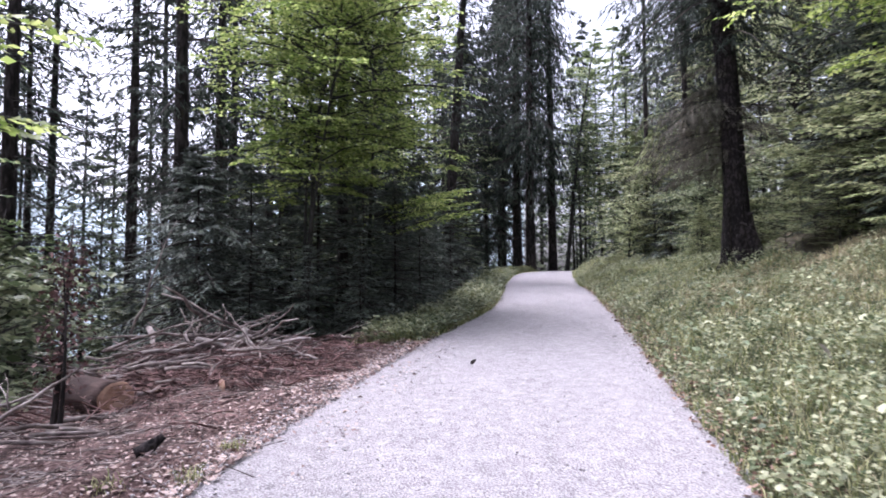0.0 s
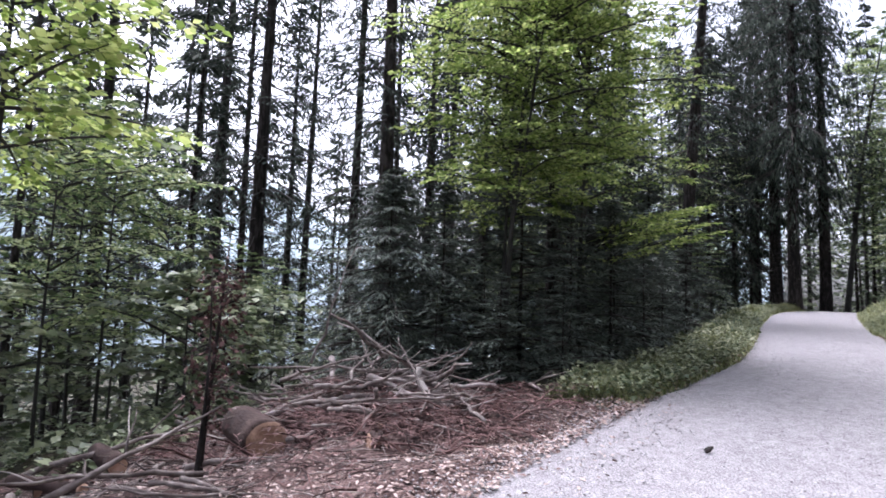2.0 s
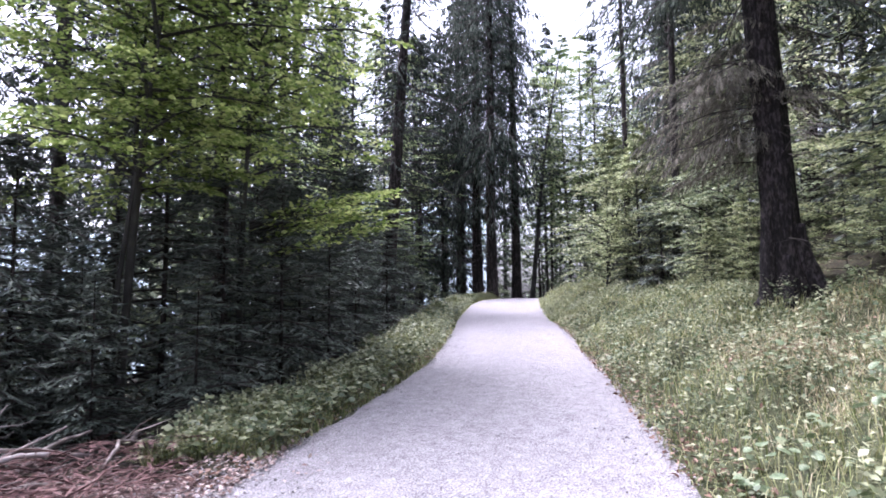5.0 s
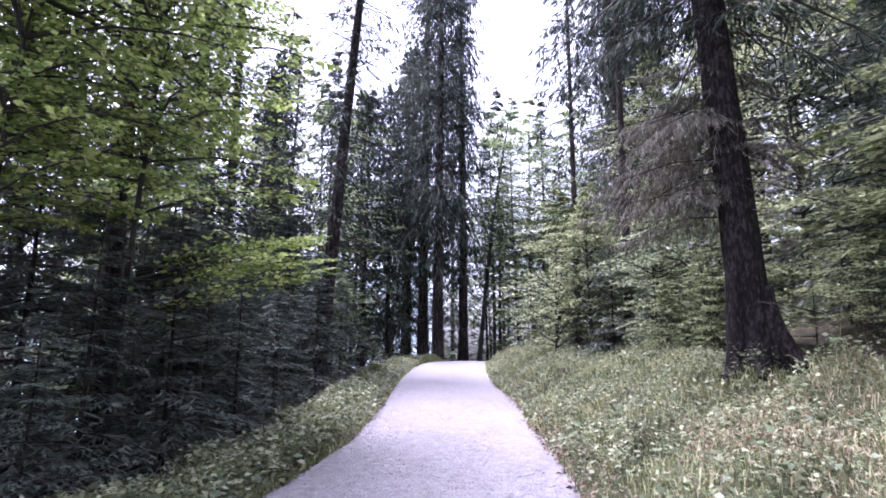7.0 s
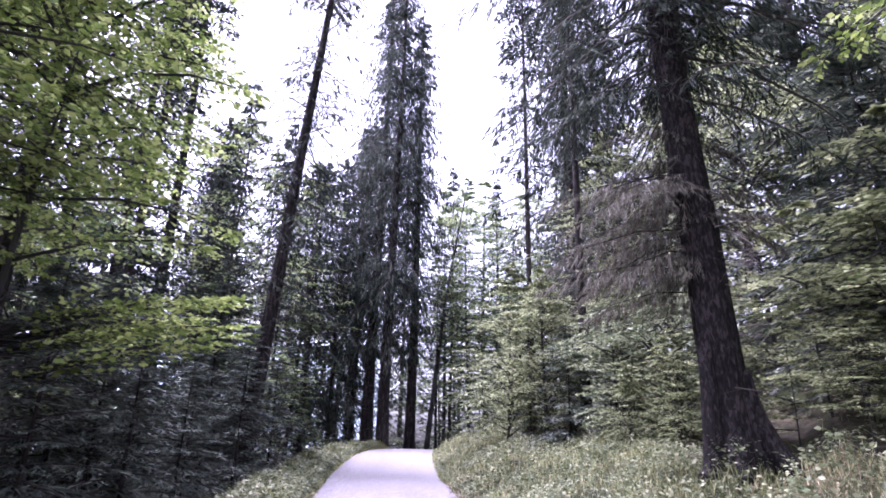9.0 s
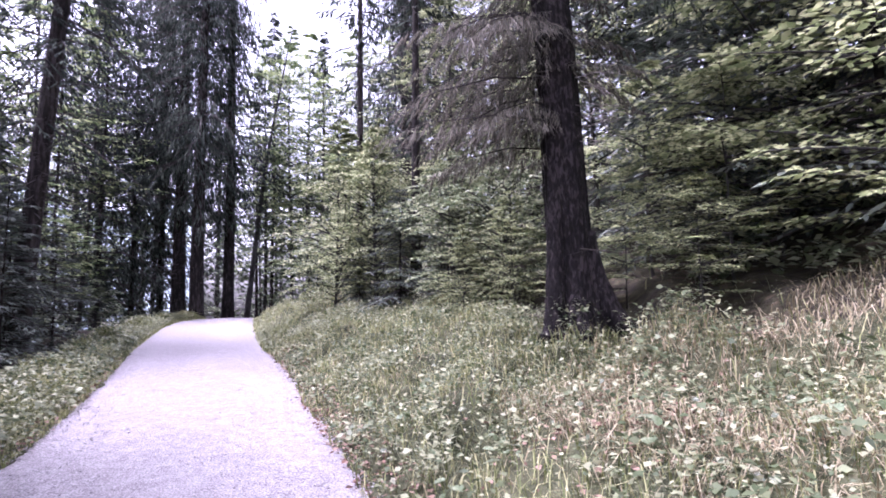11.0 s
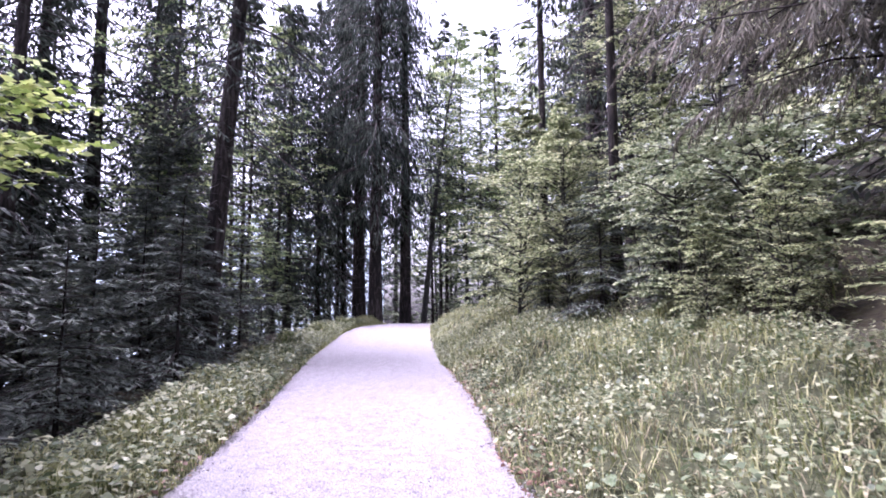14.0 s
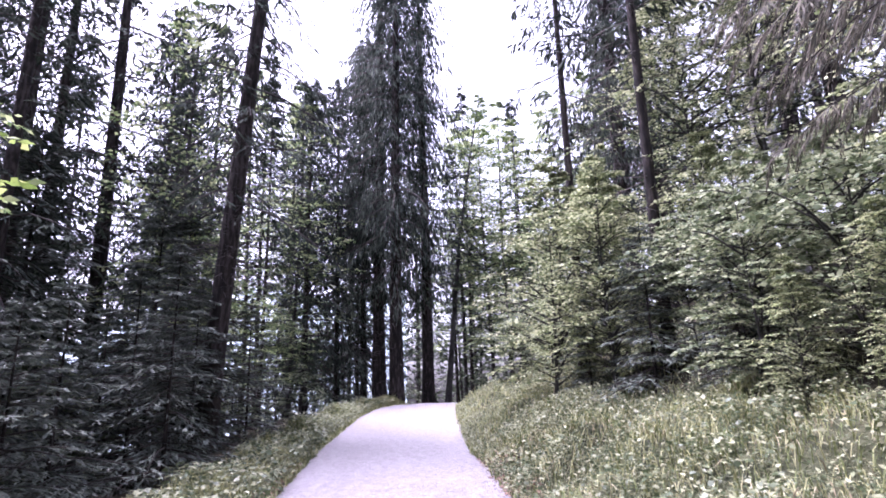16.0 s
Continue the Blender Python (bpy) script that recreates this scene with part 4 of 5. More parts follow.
# thick pale limbs lying crosswise over the pile
limb_kinds = []
for k, (ln, r) in enumerate([(1.7, 0.04), (1.3, 0.034), (1.0, 0.038), (2.0, 0.036)]):
    lr = np.random.default_rng(130 + k)
    lp, lrad = bent(lr, ln, r, 9, 0.2, 0.45)
    fork = lp[6] + np.array([0.26, 0.16 * (-1) ** k, 0.1]) * ln * np.linspace(0, 1, 4)[:, None]
    limb_kinds.append(quad_mesh("bare_limb", *joined([tube(lp, lrad, 9, 0.06, lr), tube(fork, lrad[6] * np.array([0.7, 0.55, 0.4, 0.25]), 7, 0.05, lr)]), [M_LIMB], None, True))
for x, y, z, turn, tilt, k in [(-6.3, 6.75, 0.22, 30, -14, 0), (-6.5, 7.1, 0.3, 24, -12, 3), (-6.55, 7.9, 0.85, -42, 27, 0), (-5.3, 7.35, 0.46, -8, 6, 0), (-5.0, 7.0, 0.3, -4, 5, 1), (-6.0, 6.6, 0.24, 55, -16, 1), (-5.6, 6.75, 0.3, 38, -12, 2), (-5.2, 6.6, 0.2, 18, -4, 3), (-4.9, 7.7, 0.3, -22, 8, 1), (-6.2, 6.35, 0.2, 75, -22, 2), (-4.4, 6.9, 0.14, -30, 3, 2), (-5.9, 7.0, 0.42, 12, -8, 1), (-6.9, 6.9, 0.16, 8, -5, 3), (-5.6, 7.7, 0.4, 20, -5, 0)]:
    drop(limb_kinds[k], x, y, lay(x, y) + z, turn, tilt, "thick bare pale limb lying across the brush pile", "bare_limb", "bare limbs")

# pale peeled stub leaning in the pile
ob = thing("peeled_stub", "pale peeled branch stub leaning in the brush pile", "branch")
part("stub", quad_mesh("stub", *tube([(0, 0, 0), (-0.12, 0.02, 0.1), (-0.24, 0.05, 0.22)], [0.04, 0.04, 0.035], 9, 0.05, rng), [M_PALE_WOOD], None, True), ob)
part("knob", quad_mesh("knob", *tube([(-0.24, 0.05, 0.17), (-0.25, 0.05, 0.26), (-0.25, 0.05, 0.36)], [0.04, 0.038, 0.036], 9, 0.05, rng), [M_PALE_WOOD], None, True), ob)
ob.matrix_basis = pose(-4.4, 7.45, lay(-4.4, 7.45) + 0.14)


def log(x, y, z, axis_deg, length, r, seed, label):
    """A sawn log: bark round, sawn face with rings."""
    rng = np.random.default_rng(seed)
    ob = thing("log", label, "log", "sawn logs")
    n = 20
    pts = np.stack([np.linspace(0.0, length, 9), rng.normal(0, 0.01, 9), rng.normal(0, 0.008, 9)], -1)
    part("bark", quad_mesh("bark", *tube(pts, r * rng.uniform(0.99, 1.01, 9), n, 0.012, rng), [M_LOG_BARK], None, True), ob)
    rings = [(1.0, 0.002), (0.97, -0.008), (0.7, -0.012), (0.4, -0.014), (0.1, -0.013), (0.01, -0.013)]
    a = np.linspace(0, 2 * math.pi, n, endpoint=False)
    wav = 1 + 0.04 * np.sin(a * 3 + seed) + 0.02 * np.sin(a * 7)
    fv = np.stack([np.stack([np.full(n, dx), np.cos(a) * r * 0.96 * k * wav, np.sin(a) * r * 0.96 * k * wav], -1) for k, dx in rings]).reshape(-1, 3)
    i, j = np.meshgrid(np.arange(len(rings) - 1), np.arange(n), indexing="ij")
    fq = np.stack([i * n + j, (i + 1) * n + j, (i + 1) * n + (j + 1) % n, i * n + (j + 1) % n], -1).reshape(-1, 4)
    part("sawn_face", quad_mesh("sawn_face", fv, fq, [M_CUT], None, True), ob, "orange-brown sawn end face")
    ob.matrix_basis = pose(x, y, z, 0, 2, axis_deg)
    return ob


log(-5.1, 5.62, 0.14, 156, 1.2, 0.215, 1, "thick sawn spruce log with a round orange cut face")
log(-5.97, 4.6, -0.04, 168, 0.8, 0.09, 2, "short thin sawn log on the litter")
log(-6.4, 4.15, lay(-6.4, 4.15) + 0.07, 150, 0.9, 0.075, 3, "short thin sawn log on the litter")
log(-5.75, 4.2, lay(-5.75, 4.2) + 0.05, 195, 0.9, 0.06, 5, "short thin sawn log on the litter")
log(-3.85, 5.75, lay(-3.85, 5.75) + 0.02, 60, 0.14, 0.085, 4, "small sawn wood disc half buried in needles")
log(-4.1, 6.2, lay(-4.1, 6.2) + 0.0, 80, 0.16, 0.09, 6, "small sawn wood disc half buried in needles")

# thin bare sapling in front of the log
ob = thing("bare_sapling", "thin dark bare sapling beside the sawn log", "tree")
pts, rad, wood = stem(rng, 2.3, 0.035, (0.12, 0.1), wobble=0.15, flare=1.3, rings=12, sides=8)
part("trunk", quad_mesh("trunk", *wood, [M_BARK], None, True), ob)
p0 = on_stem(pts, rng.uniform(0.8, 2.2, 16))
part("twig_growth", quad_mesh("twig_growth", *rods(p0, p0 + heading(rng.uniform(0, 6.28, 16), rng.uniform(-0.2, 0.6, 16)) * rng.uniform(0.15, 0.5, (16, 1)), 0.006, 0.002), [M_BARK]), ob, "", "stuff")
n_ = 520
lh = 0.35 + 1.6 * rng.random(n_) ** 0.8
lp = on_stem(pts, lh) + rng.normal(0, 0.12, (n_, 3)) * np.array([1, 1, 0.6])
part("withered_leaf_cluster", quad_mesh("withered_leaf_cluster", *blades(lp, heading(rng.uniform(0, 6.28, n_), rng.uniform(-1.4, 0.1, n_)), rng.uniform(0.05, 0.1, n_), rng.uniform(0.025, 0.05, n_), rng.normal(0, 1, (n_, 3)), 0.3), [M_BROWN]), ob, "withered red-brown leaves", "stuff")
ob.matrix_basis = pose(-5.36, 5.04, lay(-5.36, 5.04))
ob = thing("bare_sapling", "thin dark bare sapling beside the sawn log", "tree")
pts, rad, wood = stem(rng, 1.9, 0.026, (-0.1, 0.05), wobble=0.15, flare=1.3, rings=12, sides=8)
part("trunk", quad_mesh("trunk", *wood, [M_BARK], None, True), ob)
p0 = on_stem(pts, rng.uniform(0.7, 1.8, 10))
part("twig_growth", quad_mesh("twig_growth", *rods(p0, p0 + heading(rng.uniform(0, 6.28, 10), rng.uniform(-0.2, 0.6, 10)) * rng.uniform(0.1, 0.35, (10, 1)), 0.005, 0.002), [M_BARK]), ob, "", "stuff")
ob.matrix_basis = pose(-5.0, 4.82, lay(-5.0, 4.82))

# bark slab and grass tufts at the edge of the gravel
ob = new("bark_slab", quad_mesh("bark_slab", *tube([(0, 0, 0), (0.08, 0.02, 0.03), (0.18, 0.05, 0.1)], [0.05, 0.06, 0.03], 7, 0.2, rng), [M_BARK_BIG]))
ob.matrix_basis = pose(-3.1, 3.6, lay(-3.1, 3.6) + 0.02, 0, 0, 30)
tagged(ob, "dark curled slab of bark on the litter", "bark")
ob = new("clod", quad_mesh("clod", *tube([(-0.03, 0, 0), (0, 0.01, 0.02), (0.035, 0, 0.045)], [0.018, 0.028, 0.008], 6, 0.2, rng), [M_BARK]))
ob.matrix_basis = pose(-1.25, 7.0, float(along_path(7.0)) + 0.04)
tagged(ob, "small dark leaf clod lying on the gravel", "debris")


def stuff(name, mesh, label, category):
    return tagged(new(name, mesh), label, category, kind="stuff")


def over(n, x0, x1, y0, y1):
    return rng.uniform(x0, x1, n), rng.uniform(y0, y1, n)


# reddish dead spruce brush in the pile
n = 760
x, y = -4.8 + rng.normal(0, 1.1, n), 7.1 + rng.normal(0, 0.9, n)
keep = (x < -2.95) & (y < 9.4)
x, y = x[keep], y[keep]
base = np.stack([x, y, land(x, y) + 0.03 + 0.5 * np.exp(-((x + 5.7) / 1.0) ** 2 - ((y - 7.4) / 0.7) ** 2) * rng.random(len(x))], -1)
w_, tw_, nd_ = fans(rng, base, rng.uniform(0, 6.28, len(x)), rng.uniform(0.25, 0.7, len(x)), rng.uniform(0.1, 0.8, len(x)), np.full(len(x), 0.4), 7, 4, 0.06, 0.013, 0.1)
stuff("dead_brushwood", quad_mesh("dead_brushwood", *joined(w_ + [tw_, nd_]), [M_BROWN]), "tangle of reddish-brown dead spruce twigs", "brushwood")

# thin twigs and pale chips strewn over the clearing
n = 2600
x, y = over(n, -7.2, -2.2, 1.0, 9.0)
keep = rng.random(n) < np.clip((-2.3 - x) / 1.2, 0.1, 1)
x, y = x[keep], y[keep]
z = land(x, y) + 0.008
d = heading(rng.uniform(0, 6.28, len(x)), rng.normal(0, 0.12, len(x))) * rng.uniform(0.08, 0.4, (len(x), 1))
p = np.stack([x, y, z + 0.02], -1)
stuff("twig_litter", quad_mesh("twig_litter", *rods(p - d / 2, p + d / 2, 0.005, 0.003), [M_STICK]), "thin broken twigs scattered over the litter", "twigs")
n = 12500
x, y = over(n, -6.8, -1.7, 0.8, 8.8)
keep = rng.random(n) < np.where(x > -2.4, 0.22, 1.0) * np.where((y > 5.8) & (x < -3.6), 0.2, 1.0)
x, y = x[keep], y[keep]
band_y = rng.uniform(1.0, 9.0, 3600)
band_x = smooth_edge(band_y, LEFT_EDGE) + 0.12 - rng.exponential(0.3, 3600)
x, y = np.r_[x, band_x], np.r_[y, band_y]
p = np.stack([x, y, land(x, y) + rng.uniform(0.0, 0.015, len(x)) + np.where(x > smooth_edge(y, LEFT_EDGE), 0.02, 0.0)], -1)
d = heading(rng.uniform(0, 6.28, len(x)), rng.normal(0, 0.2, len(x)))
ln = rng.uniform(0.02, 0.065, len(x))
stuff("wood_chips", quad_mesh("wood_chips", *blades(p, d, ln, ln * rng.uniform(0.3, 0.7, len(x)), np.array([0, 0, 1.0]) + rng.normal(0, 0.3, p.shape), 0.15), [M_CHIP]), "pinkish wood chips and dry leaves strewn on the clearing", "wood chips")


# ---- loose stones on the gravel path ----
def stones(x, y, z, size):
    n = len(x)
    c = np.array([(a, b, e) for a in (-1, 1) for b in (-1, 1) for e in (-1, 1)], float)
    v = c[None] * rng.uniform(0.45, 1.0, (n, 8, 3)) * size[:, None, None] * np.array([1, 1, 0.65])
    a = rng.uniform(0, 6.28, n)
    ca, sa = np.cos(a)[:, None], np.sin(a)[:, None]
    v = np.stack([v[..., 0] * ca - v[..., 1] * sa, v[..., 0] * sa + v[..., 1] * ca, v[..., 2]], -1) + np.stack([x, y, z], -1)[:, None]
    f = np.array([[0, 1, 3, 2], [4, 6, 7, 5], [0, 4, 5, 1], [2, 3, 7, 6], [0, 2, 6, 4], [1, 5, 7, 3]])
    return v.reshape(-1, 3), (np.arange(n)[:, None, None] * 8 + f[None]).reshape(-1, 4)


n = 6500
y = 1.5 + 17 * rng.random(n) ** 1.3
u = rng.random(n)
edge_ones = rng.random(n) < 0.4
u = np.where(edge_ones, np.where(rng.random(n) < 0.5, rng.exponential(0.05, n) - 0.02, 1.02 - rng.exponential(0.05, n)), u)
stray = (u < 0.06) & (y < 8.5)
u = np.where(stray, u - rng.exponential(0.09, n), u)
x = smooth_edge(y, LEFT_EDGE) * (1 - u) + smooth_edge(y, RIGHT_EDGE) * u
z = np.where(u < 0, land(x, y), along_path(y)) + 0.035 * np.sin(math.pi * np.clip(u, 0, 1)) + 0.002
stuff("loose_gravel", quad_mesh("loose_gravel", *stones(x, y, z, rng.uniform(0.004, 0.009, n) * np.where(edge_ones, 1.25, 1.0)), [M_STONE]), "loose pale limestone chippings on the path", "gravel")

n = 4200
y = rng.uniform(1.2, 9.2, n)
off = np.where(rng.random(n) < 0.4, rng.normal(0.0, 0.06, n), rng.exponential(0.16, n))
x = smooth_edge(y, LEFT_EDGE) + 0.03 - off
keep = off < 1.3
x, y, off = x[keep], y[keep], off[keep]
stuff("spilled_gravel", quad_mesh("spilled_gravel", *stones(x, y, land(x, y) + 0.004 + np.clip(1 - off / 0.16, 0, 1) * np.maximum(along_path(y) - land(x, y), 0), rng.uniform(0.004, 0.011, len(x))), [M_STONE]), "pale chippings spilled over the needle litter", "gravel")

# ---- grass and herbs of the bank and the verges ----
def on_bank(n, near, far, lo, hi, side, power=1.0):
    y = near + (far - near) * rng.random(n) ** power
    o = lo + (hi - lo) * rng.random(n)
    x = smooth_edge(y, RIGHT_EDGE) + o if side > 0 else smooth_edge(y, LEFT_EDGE) - o
    return x, y, o


def grass_blades(x, y, tall, wide, flop=1.0):
    n = len(x)
    p = np.stack([x, y, land(x, y) - 0.02], -1)
    a = rng.uniform(0, 6.28, n)
    h = tall * rng.uniform(0.45, 1.2, n)
    lean_ = rng.uniform(0.25, 1.1, n) * flop
    k1 = p + np.stack([np.cos(a) * lean_ * h * 0.35, np.sin(a) * lean_ * h * 0.35, h * 0.6], -1)
    k2 = k1 + np.stack([np.cos(a) * lean_ * h * 0.7, np.sin(a) * lean_ * h * 0.7, h * (0.42 - 0.4 * lean_)], -1)
    s = np.stack([-np.sin(a), np.cos(a), np.zeros(n)], -1) * (wide * rng.uniform(0.6, 1.2, n))[:, None]
    v = np.stack([p - s, p + s, k1 + s, k1 - s, k2 + s * 0.15, k2 - s * 0.15], 1).reshape(-1, 3)
    f = np.array([[0, 1, 2, 3], [3, 2, 4, 5]])
    return v, (np.arange(n)[:, None, None] * 6 + f[None]).reshape(-1, 4)


def patchy(x, y, seed):
    return 0.5 + 0.5 * np.sin(x * 1.7 + seed + 1.5 * np.sin(y * 0.9 + seed)) * np.sin(y * 1.3 + 2.0 * seed + np.sin(x * 1.1))


def herb_leaves(x, y, tall, leaf, count):
    n = len(x)
    p = np.stack([x, y, land(x, y)], -1)
    h = tall * rng.uniform(0.2, 1.2, (n, count))
    a = rng.uniform(0, 6.28, (n, count))
    o = rng.uniform(0.01, 0.1, (n, count))
    q = p[:, None] + np.stack([np.cos(a) * o, np.sin(a) * o, h], -1)
    d = heading(a + rng.normal(0, 0.4, a.shape), rng.normal(0.0, 0.35, a.shape))
    ln = leaf * rng.uniform(0.5, 1.25, (n, count)) * rng.choice([0.7, 1.0, 1.5], (n, 1))
    return blades(q, d, ln, ln * rng.uniform(0.45, 0.85, (n, count)), np.array([0, 0, 1.0]) + rng.normal(0, 0.4, d.shape), 0.15)


def herb_stalks(x, y, tall):
    p = np.stack([x, y, land(x, y) - 0.02], -1)
    return rods(p, p + np.stack([rng.normal(0, 0.06, len(x)), rng.normal(0, 0.06, len(x)), tall * rng.uniform(0.6, 1.2, len(x))], -1), 0.003, 0.0015)


bx, by, bo = on_bank(78000, -3.0, 34.0, -0.08, 4.6, 1, 1.35)
keep = (rng.random(len(bx)) < 0.35 + 0.65 * patchy(bx, by, 0.4)) & ((np.hypot(bx - 2.4, by - 10.9) > 0.75) | (rng.random(len(bx)) < 0.25))
keep &= (bo < 2.6 + 0.5 * patchy(bx * 2, by * 2, 0.9)) | (by < 9.5) | (rng.random(len(bx)) < 0.15)
keep &= ~((bx > 3.4) & (by > 12.3 - 0.6 * (bx - 3.0)) & (by < 16)) | (rng.random(len(bx)) < 0.1)
bx, by, bo = bx[keep], by[keep], bo[keep]
dist = np.clip(np.abs(by) / 14, 0.6, 2.2)
stuff("bank_grass", quad_mesh("bank_grass", *grass_blades(bx, by, np.where(bo < 0.25, 0.12, 0.19) + 0.04 * dist, 0.0027 * (0.7 + dist)), [M_GRASS]), "long soft green grass on the bank", "grass")
bx, by, bo = on_bank(21000, -3.0, 30.0, 0.2, 4.4, 1, 1.3)
keep = (rng.random(len(bx)) < patchy(bx, by, 2.2) ** 1.5) & ((bo < 2.7) | (by < 9.5))
sx, sy = rng.uniform(1.9, 5.0, 6000), rng.uniform(7.5, 12.4, 6000)
lit = sy < 12.3 - 0.6 * np.maximum(sx - 3.0, 0)
bx, by = np.r_[bx[keep], sx[lit]], np.r_[by[keep], sy[lit]]
stuff("dry_bank_grass", quad_mesh("dry_bank_grass", *grass_blades(bx, by, 0.19, 0.0026 * (0.7 + np.clip(by / 14, 0.6, 2.2)), 1.7), [M_STRAW]), "bleached dry grass stalks between the green", "grass")
hx, hy, ho = on_bank(21000, -3.0, 32.0, 0.0, 4.4, 1, 1.2)
keep = rng.random(len(hx)) < 0.25 + 0.75 * patchy(hx, hy, 1.3)
hx, hy, ho = hx[keep], hy[keep], ho[keep]
bare = np.hypot(hx - 2.4, hy - 10.9) < 0.75
keep = (~bare | (rng.random(len(hx)) < 0.6)) & ((ho < 2.9) | (hy < 9.5) | (rng.random(len(hx)) < 0.2))
recess = (hx > 3.4) & (hy > 12.3 - 0.6 * (hx - 3.0)) & (hy < 16)
keep &= ~recess | (rng.random(len(hx)) < 0.12)
hx, hy, ho = hx[keep], hy[keep], ho[keep]
tall = (np.where(ho < 0.3, 0.1, 0.17) + 0.16 * patchy(hx * 1.8, hy * 1.8, 3.1) ** 2)[:, None]
stuff("bank_herbs", quad_mesh("bank_herbs", *joined([herb_leaves(hx, hy, tall, 0.043, 10), herb_stalks(hx, hy, 0.18)]), [M_HERB]), "low broad-leaved herbs covering the bank", "herbs")
lx, ly, lo_ = on_bank(23000, 8.6, 36.0, -0.05, 1.15, -1, 1.2)
dist = np.clip(ly / 14, 0.6, 2.2)
stuff("verge_grass", quad_mesh("verge_grass", *grass_blades(lx, ly, np.where(lo_ < 0.2, 0.12, 0.24), 0.0035 * (0.7 + dist)), [M_GRASS]), "fringe of green grass along the gravel", "grass")
lx, ly, lo_ = on_bank(3000, 8.6, 34.0, 0.0, 1.2, -1, 1.2)
stuff("verge_herbs", quad_mesh("verge_herbs", *joined([herb_leaves(lx, ly, 0.2, 0.06, 8), herb_stalks(lx, ly, 0.2)]), [M_HERB]), "low leafy herbs along the gravel", "herbs")
# low growth under the trees on both sides
ux, uy = over(1300, -14, -6.5, 1.0, 12.0)
vx, vy, _ = on_bank(1800, 2.0, 30.0, 4.2, 7.5, 1)
ux, uy = np.r_[ux, vx], np.r_[uy, vy]
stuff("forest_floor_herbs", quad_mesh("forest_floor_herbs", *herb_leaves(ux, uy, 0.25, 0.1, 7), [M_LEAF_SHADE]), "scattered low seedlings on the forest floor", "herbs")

# brown fallen leaves on the bank and along both path edges
x1, y1, _ = on_bank(2600, 1.0, 20.0, -0.12, 0.3, 1)
x2, y2, _ = on_bank(900, 8.0, 20.0, -0.05, 0.3, -1)
x3, y3 = 2.4 + rng.normal(0, 0.55, 500), 10.9 + rng.normal(0, 0.6, 500)
x, y = np.r_[x1, x2, x3], np.r_[y1, y2, y3]
p = np.stack([x, y, land(x, y) + rng.uniform(0.0, 0.05, len(x))], -1)
ln = rng.uniform(0.03, 0.075, len(x))
M_DEAD_LEAF = material("fallen_leaf", [(0.09, 0.045, 0.032), (0.2, 0.115, 0.085), (0.34, 0.23, 0.18)], 4, rough=0.8, bump=0, island=0.8, through_light=0.15)
stuff("fallen_leaves", quad_mesh("fallen_leaves", *blades(p, heading(rng.uniform(0, 6.28, len(x)), rng.normal(0, 0.2, len(x))), ln, ln * 0.6, np.array([0, 0, 1.0]) + rng.normal(0, 0.3, p.shape), 0.2), [M_DEAD_LEAF]), "reddish-brown fallen leaves along the path edge", "leaves")

# tufts at the edge of the clearing
for x, y, s in [(-2.45, 3.36, 1.0), (-2.52, 3.92, 0.8), (-2.9, 3.1, 0.6)]:
    n = 60
    gx, gy = x + rng.normal(0, 0.05, n), y + rng.normal(0, 0.05, n)
    tagged(new("grass_tuft", quad_mesh("grass_tuft", *grass_blades(gx, gy, 0.13 * s, 0.003), [M_GRASS])), "small tuft of grass at the gravel edge", "grass", "grass tufts")


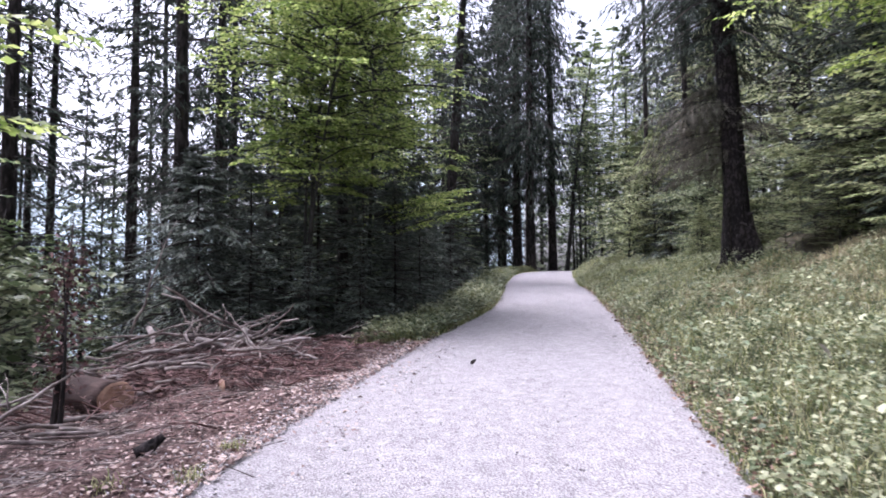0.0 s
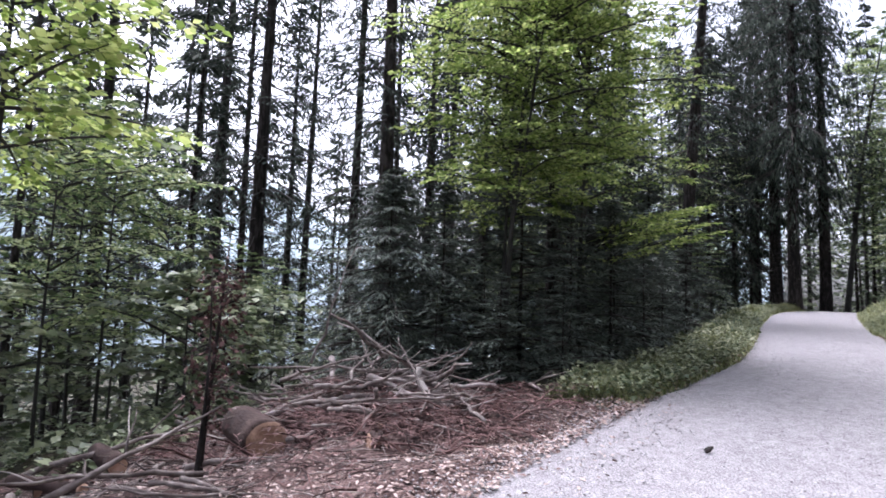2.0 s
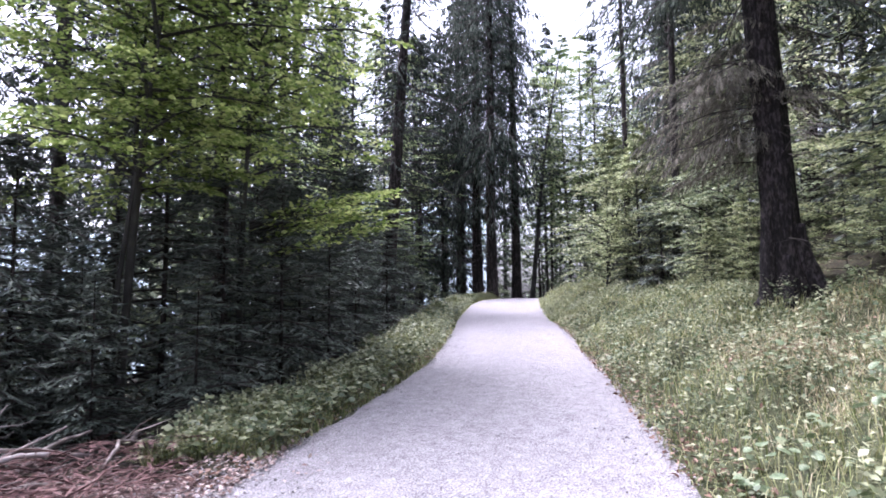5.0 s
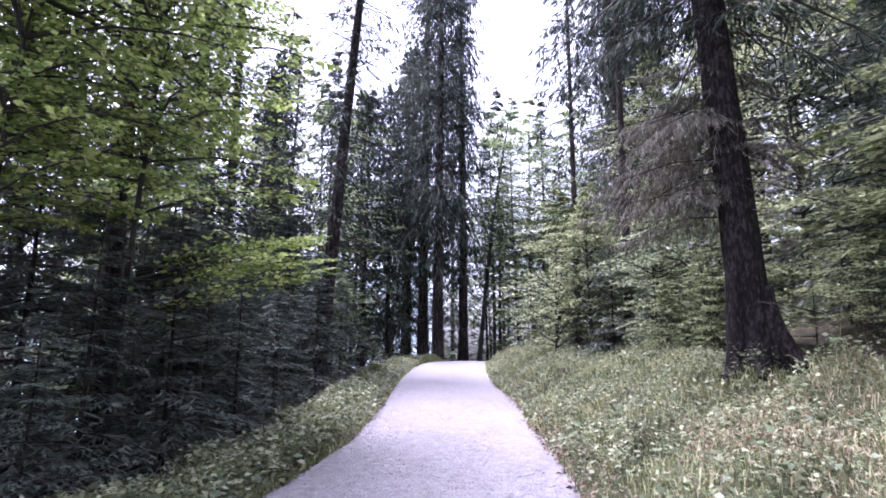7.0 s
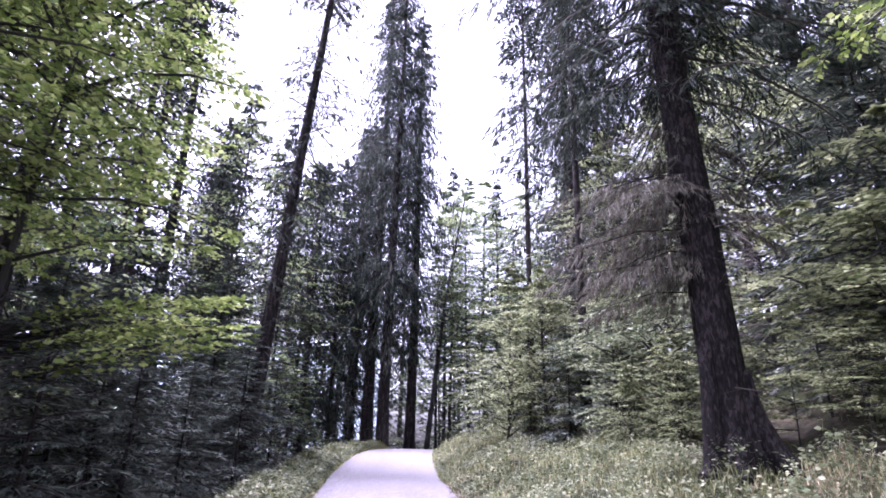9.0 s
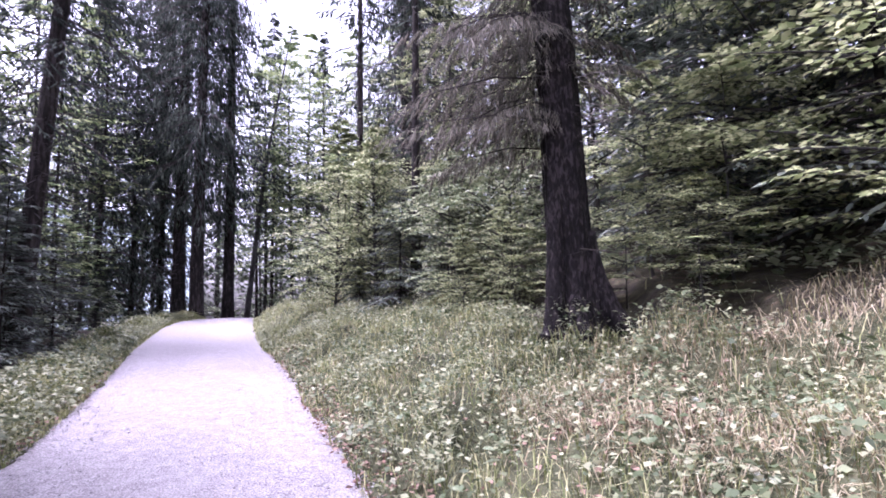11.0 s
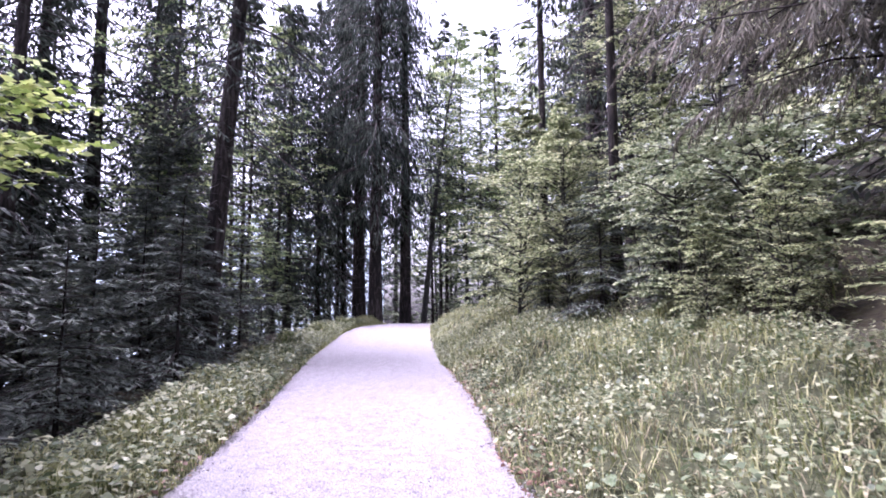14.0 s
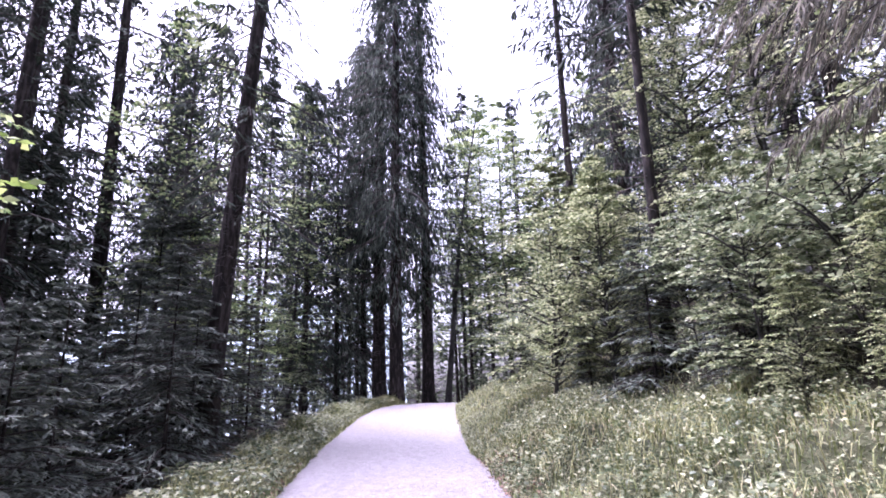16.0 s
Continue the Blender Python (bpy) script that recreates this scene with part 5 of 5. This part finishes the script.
# broad-leaved plants at the foot of the bank
def round_leaf():
    a = np.linspace(0, 2 * math.pi, 9)[:-1]
    rim = np.stack([0.5 - 0.5 * np.cos(a), 0.46 * np.sin(a) * (1 + 0.12 * np.cos(a)), 0.1 * np.abs(np.sin(a)) - 0.06 * (1 - np.cos(a))], -1)
    inner = np.array([0.45, 0, -0.02]) + (rim - np.array([0.45, 0, -0.02])) * 0.3
    v = np.concatenate([rim, inner])
    j = np.arange(8)
    q = np.concatenate([np.stack([j, (j + 1) % 8, 8 + (j + 1) % 8, 8 + j], -1), [[8, 9, 10, 11], [8, 11, 12, 15], [12, 13, 14, 15]]])
    return quad_mesh("leaf", v, q, [M_BROAD], None, True)


M_BROAD = material("broad_leaf", [(0.07, 0.11, 0.05), (0.17, 0.22, 0.12), (0.33, 0.37, 0.25)], 5, rough=0.4, bump=0.2, bump_scale=60, island=0.3, through_light=0.3, spec=0.45)
leaf_mesh = round_leaf()
for k, (x, y) in enumerate([(1.25, 8.3), (1.45, 8.05), (1.1, 8.0), (1.65, 8.35), (1.4, 8.6), (1.85, 8.1), (1.3, 11.4), (1.55, 11.0), (1.15, 10.9), (1.75, 11.5), (1.2, 12.4), (2.1, 10.2), (1.35, 5.2), (1.7, 4.9), (1.5, 6.0), (1.9, 6.6), (1.25, 6.9), (2.3, 8.9), (2.7, 9.6), (1.05, 13.4), (1.6, 13.2), (2.9, 11.2)]):
    plant = thing("broadleaf_plant", "low plant with broad grey-green leaves by the path", "plant", "broad-leaved plants")
    plant.matrix_basis = pose(x, y, float(land(x, y)), 0, 0, k * 77)
    part("stalk", quad_mesh("stalk", *tube([(0, 0, -0.03), (0.01, 0, 0.06), (0.0, 0.01, 0.13)], [0.006, 0.005, 0.003], 5), [M_HERB]), plant)
    for i in range(int(rng.integers(6, 10))):
        ob = part("leaf", leaf_mesh, plant)
        size = rng.uniform(0.05, 0.1)
        turn_ = i * 2.4 + rng.normal(0, 0.3)
        reach_ = rng.uniform(0.0, 0.09)
        ob.matrix_basis = Matrix.Translation((reach_ * math.cos(turn_), reach_ * math.sin(turn_), rng.uniform(0.06, 0.2))) @ Matrix.Rotation(turn_, 4, "Z") @ Matrix.Rotation(rng.normal(0.1, 0.3), 4, "Y") @ Matrix.Rotation(rng.normal(0, 0.25), 4, "X") @ Matrix.Scale(size, 4)
ob = new("pale_leaf", leaf_mesh.copy())
ob.data.materials[0] = M_PALE_WOOD
ob.matrix_basis = Matrix.Translation((1.93, 5.38, float(land(1.93, 5.38)) + 0.2)) @ Matrix.Rotation(0.9, 4, "Y") @ Matrix.Scale(0.16, 4)
tagged(ob, "single pale dried leaf caught in the bank plants", "leaf")
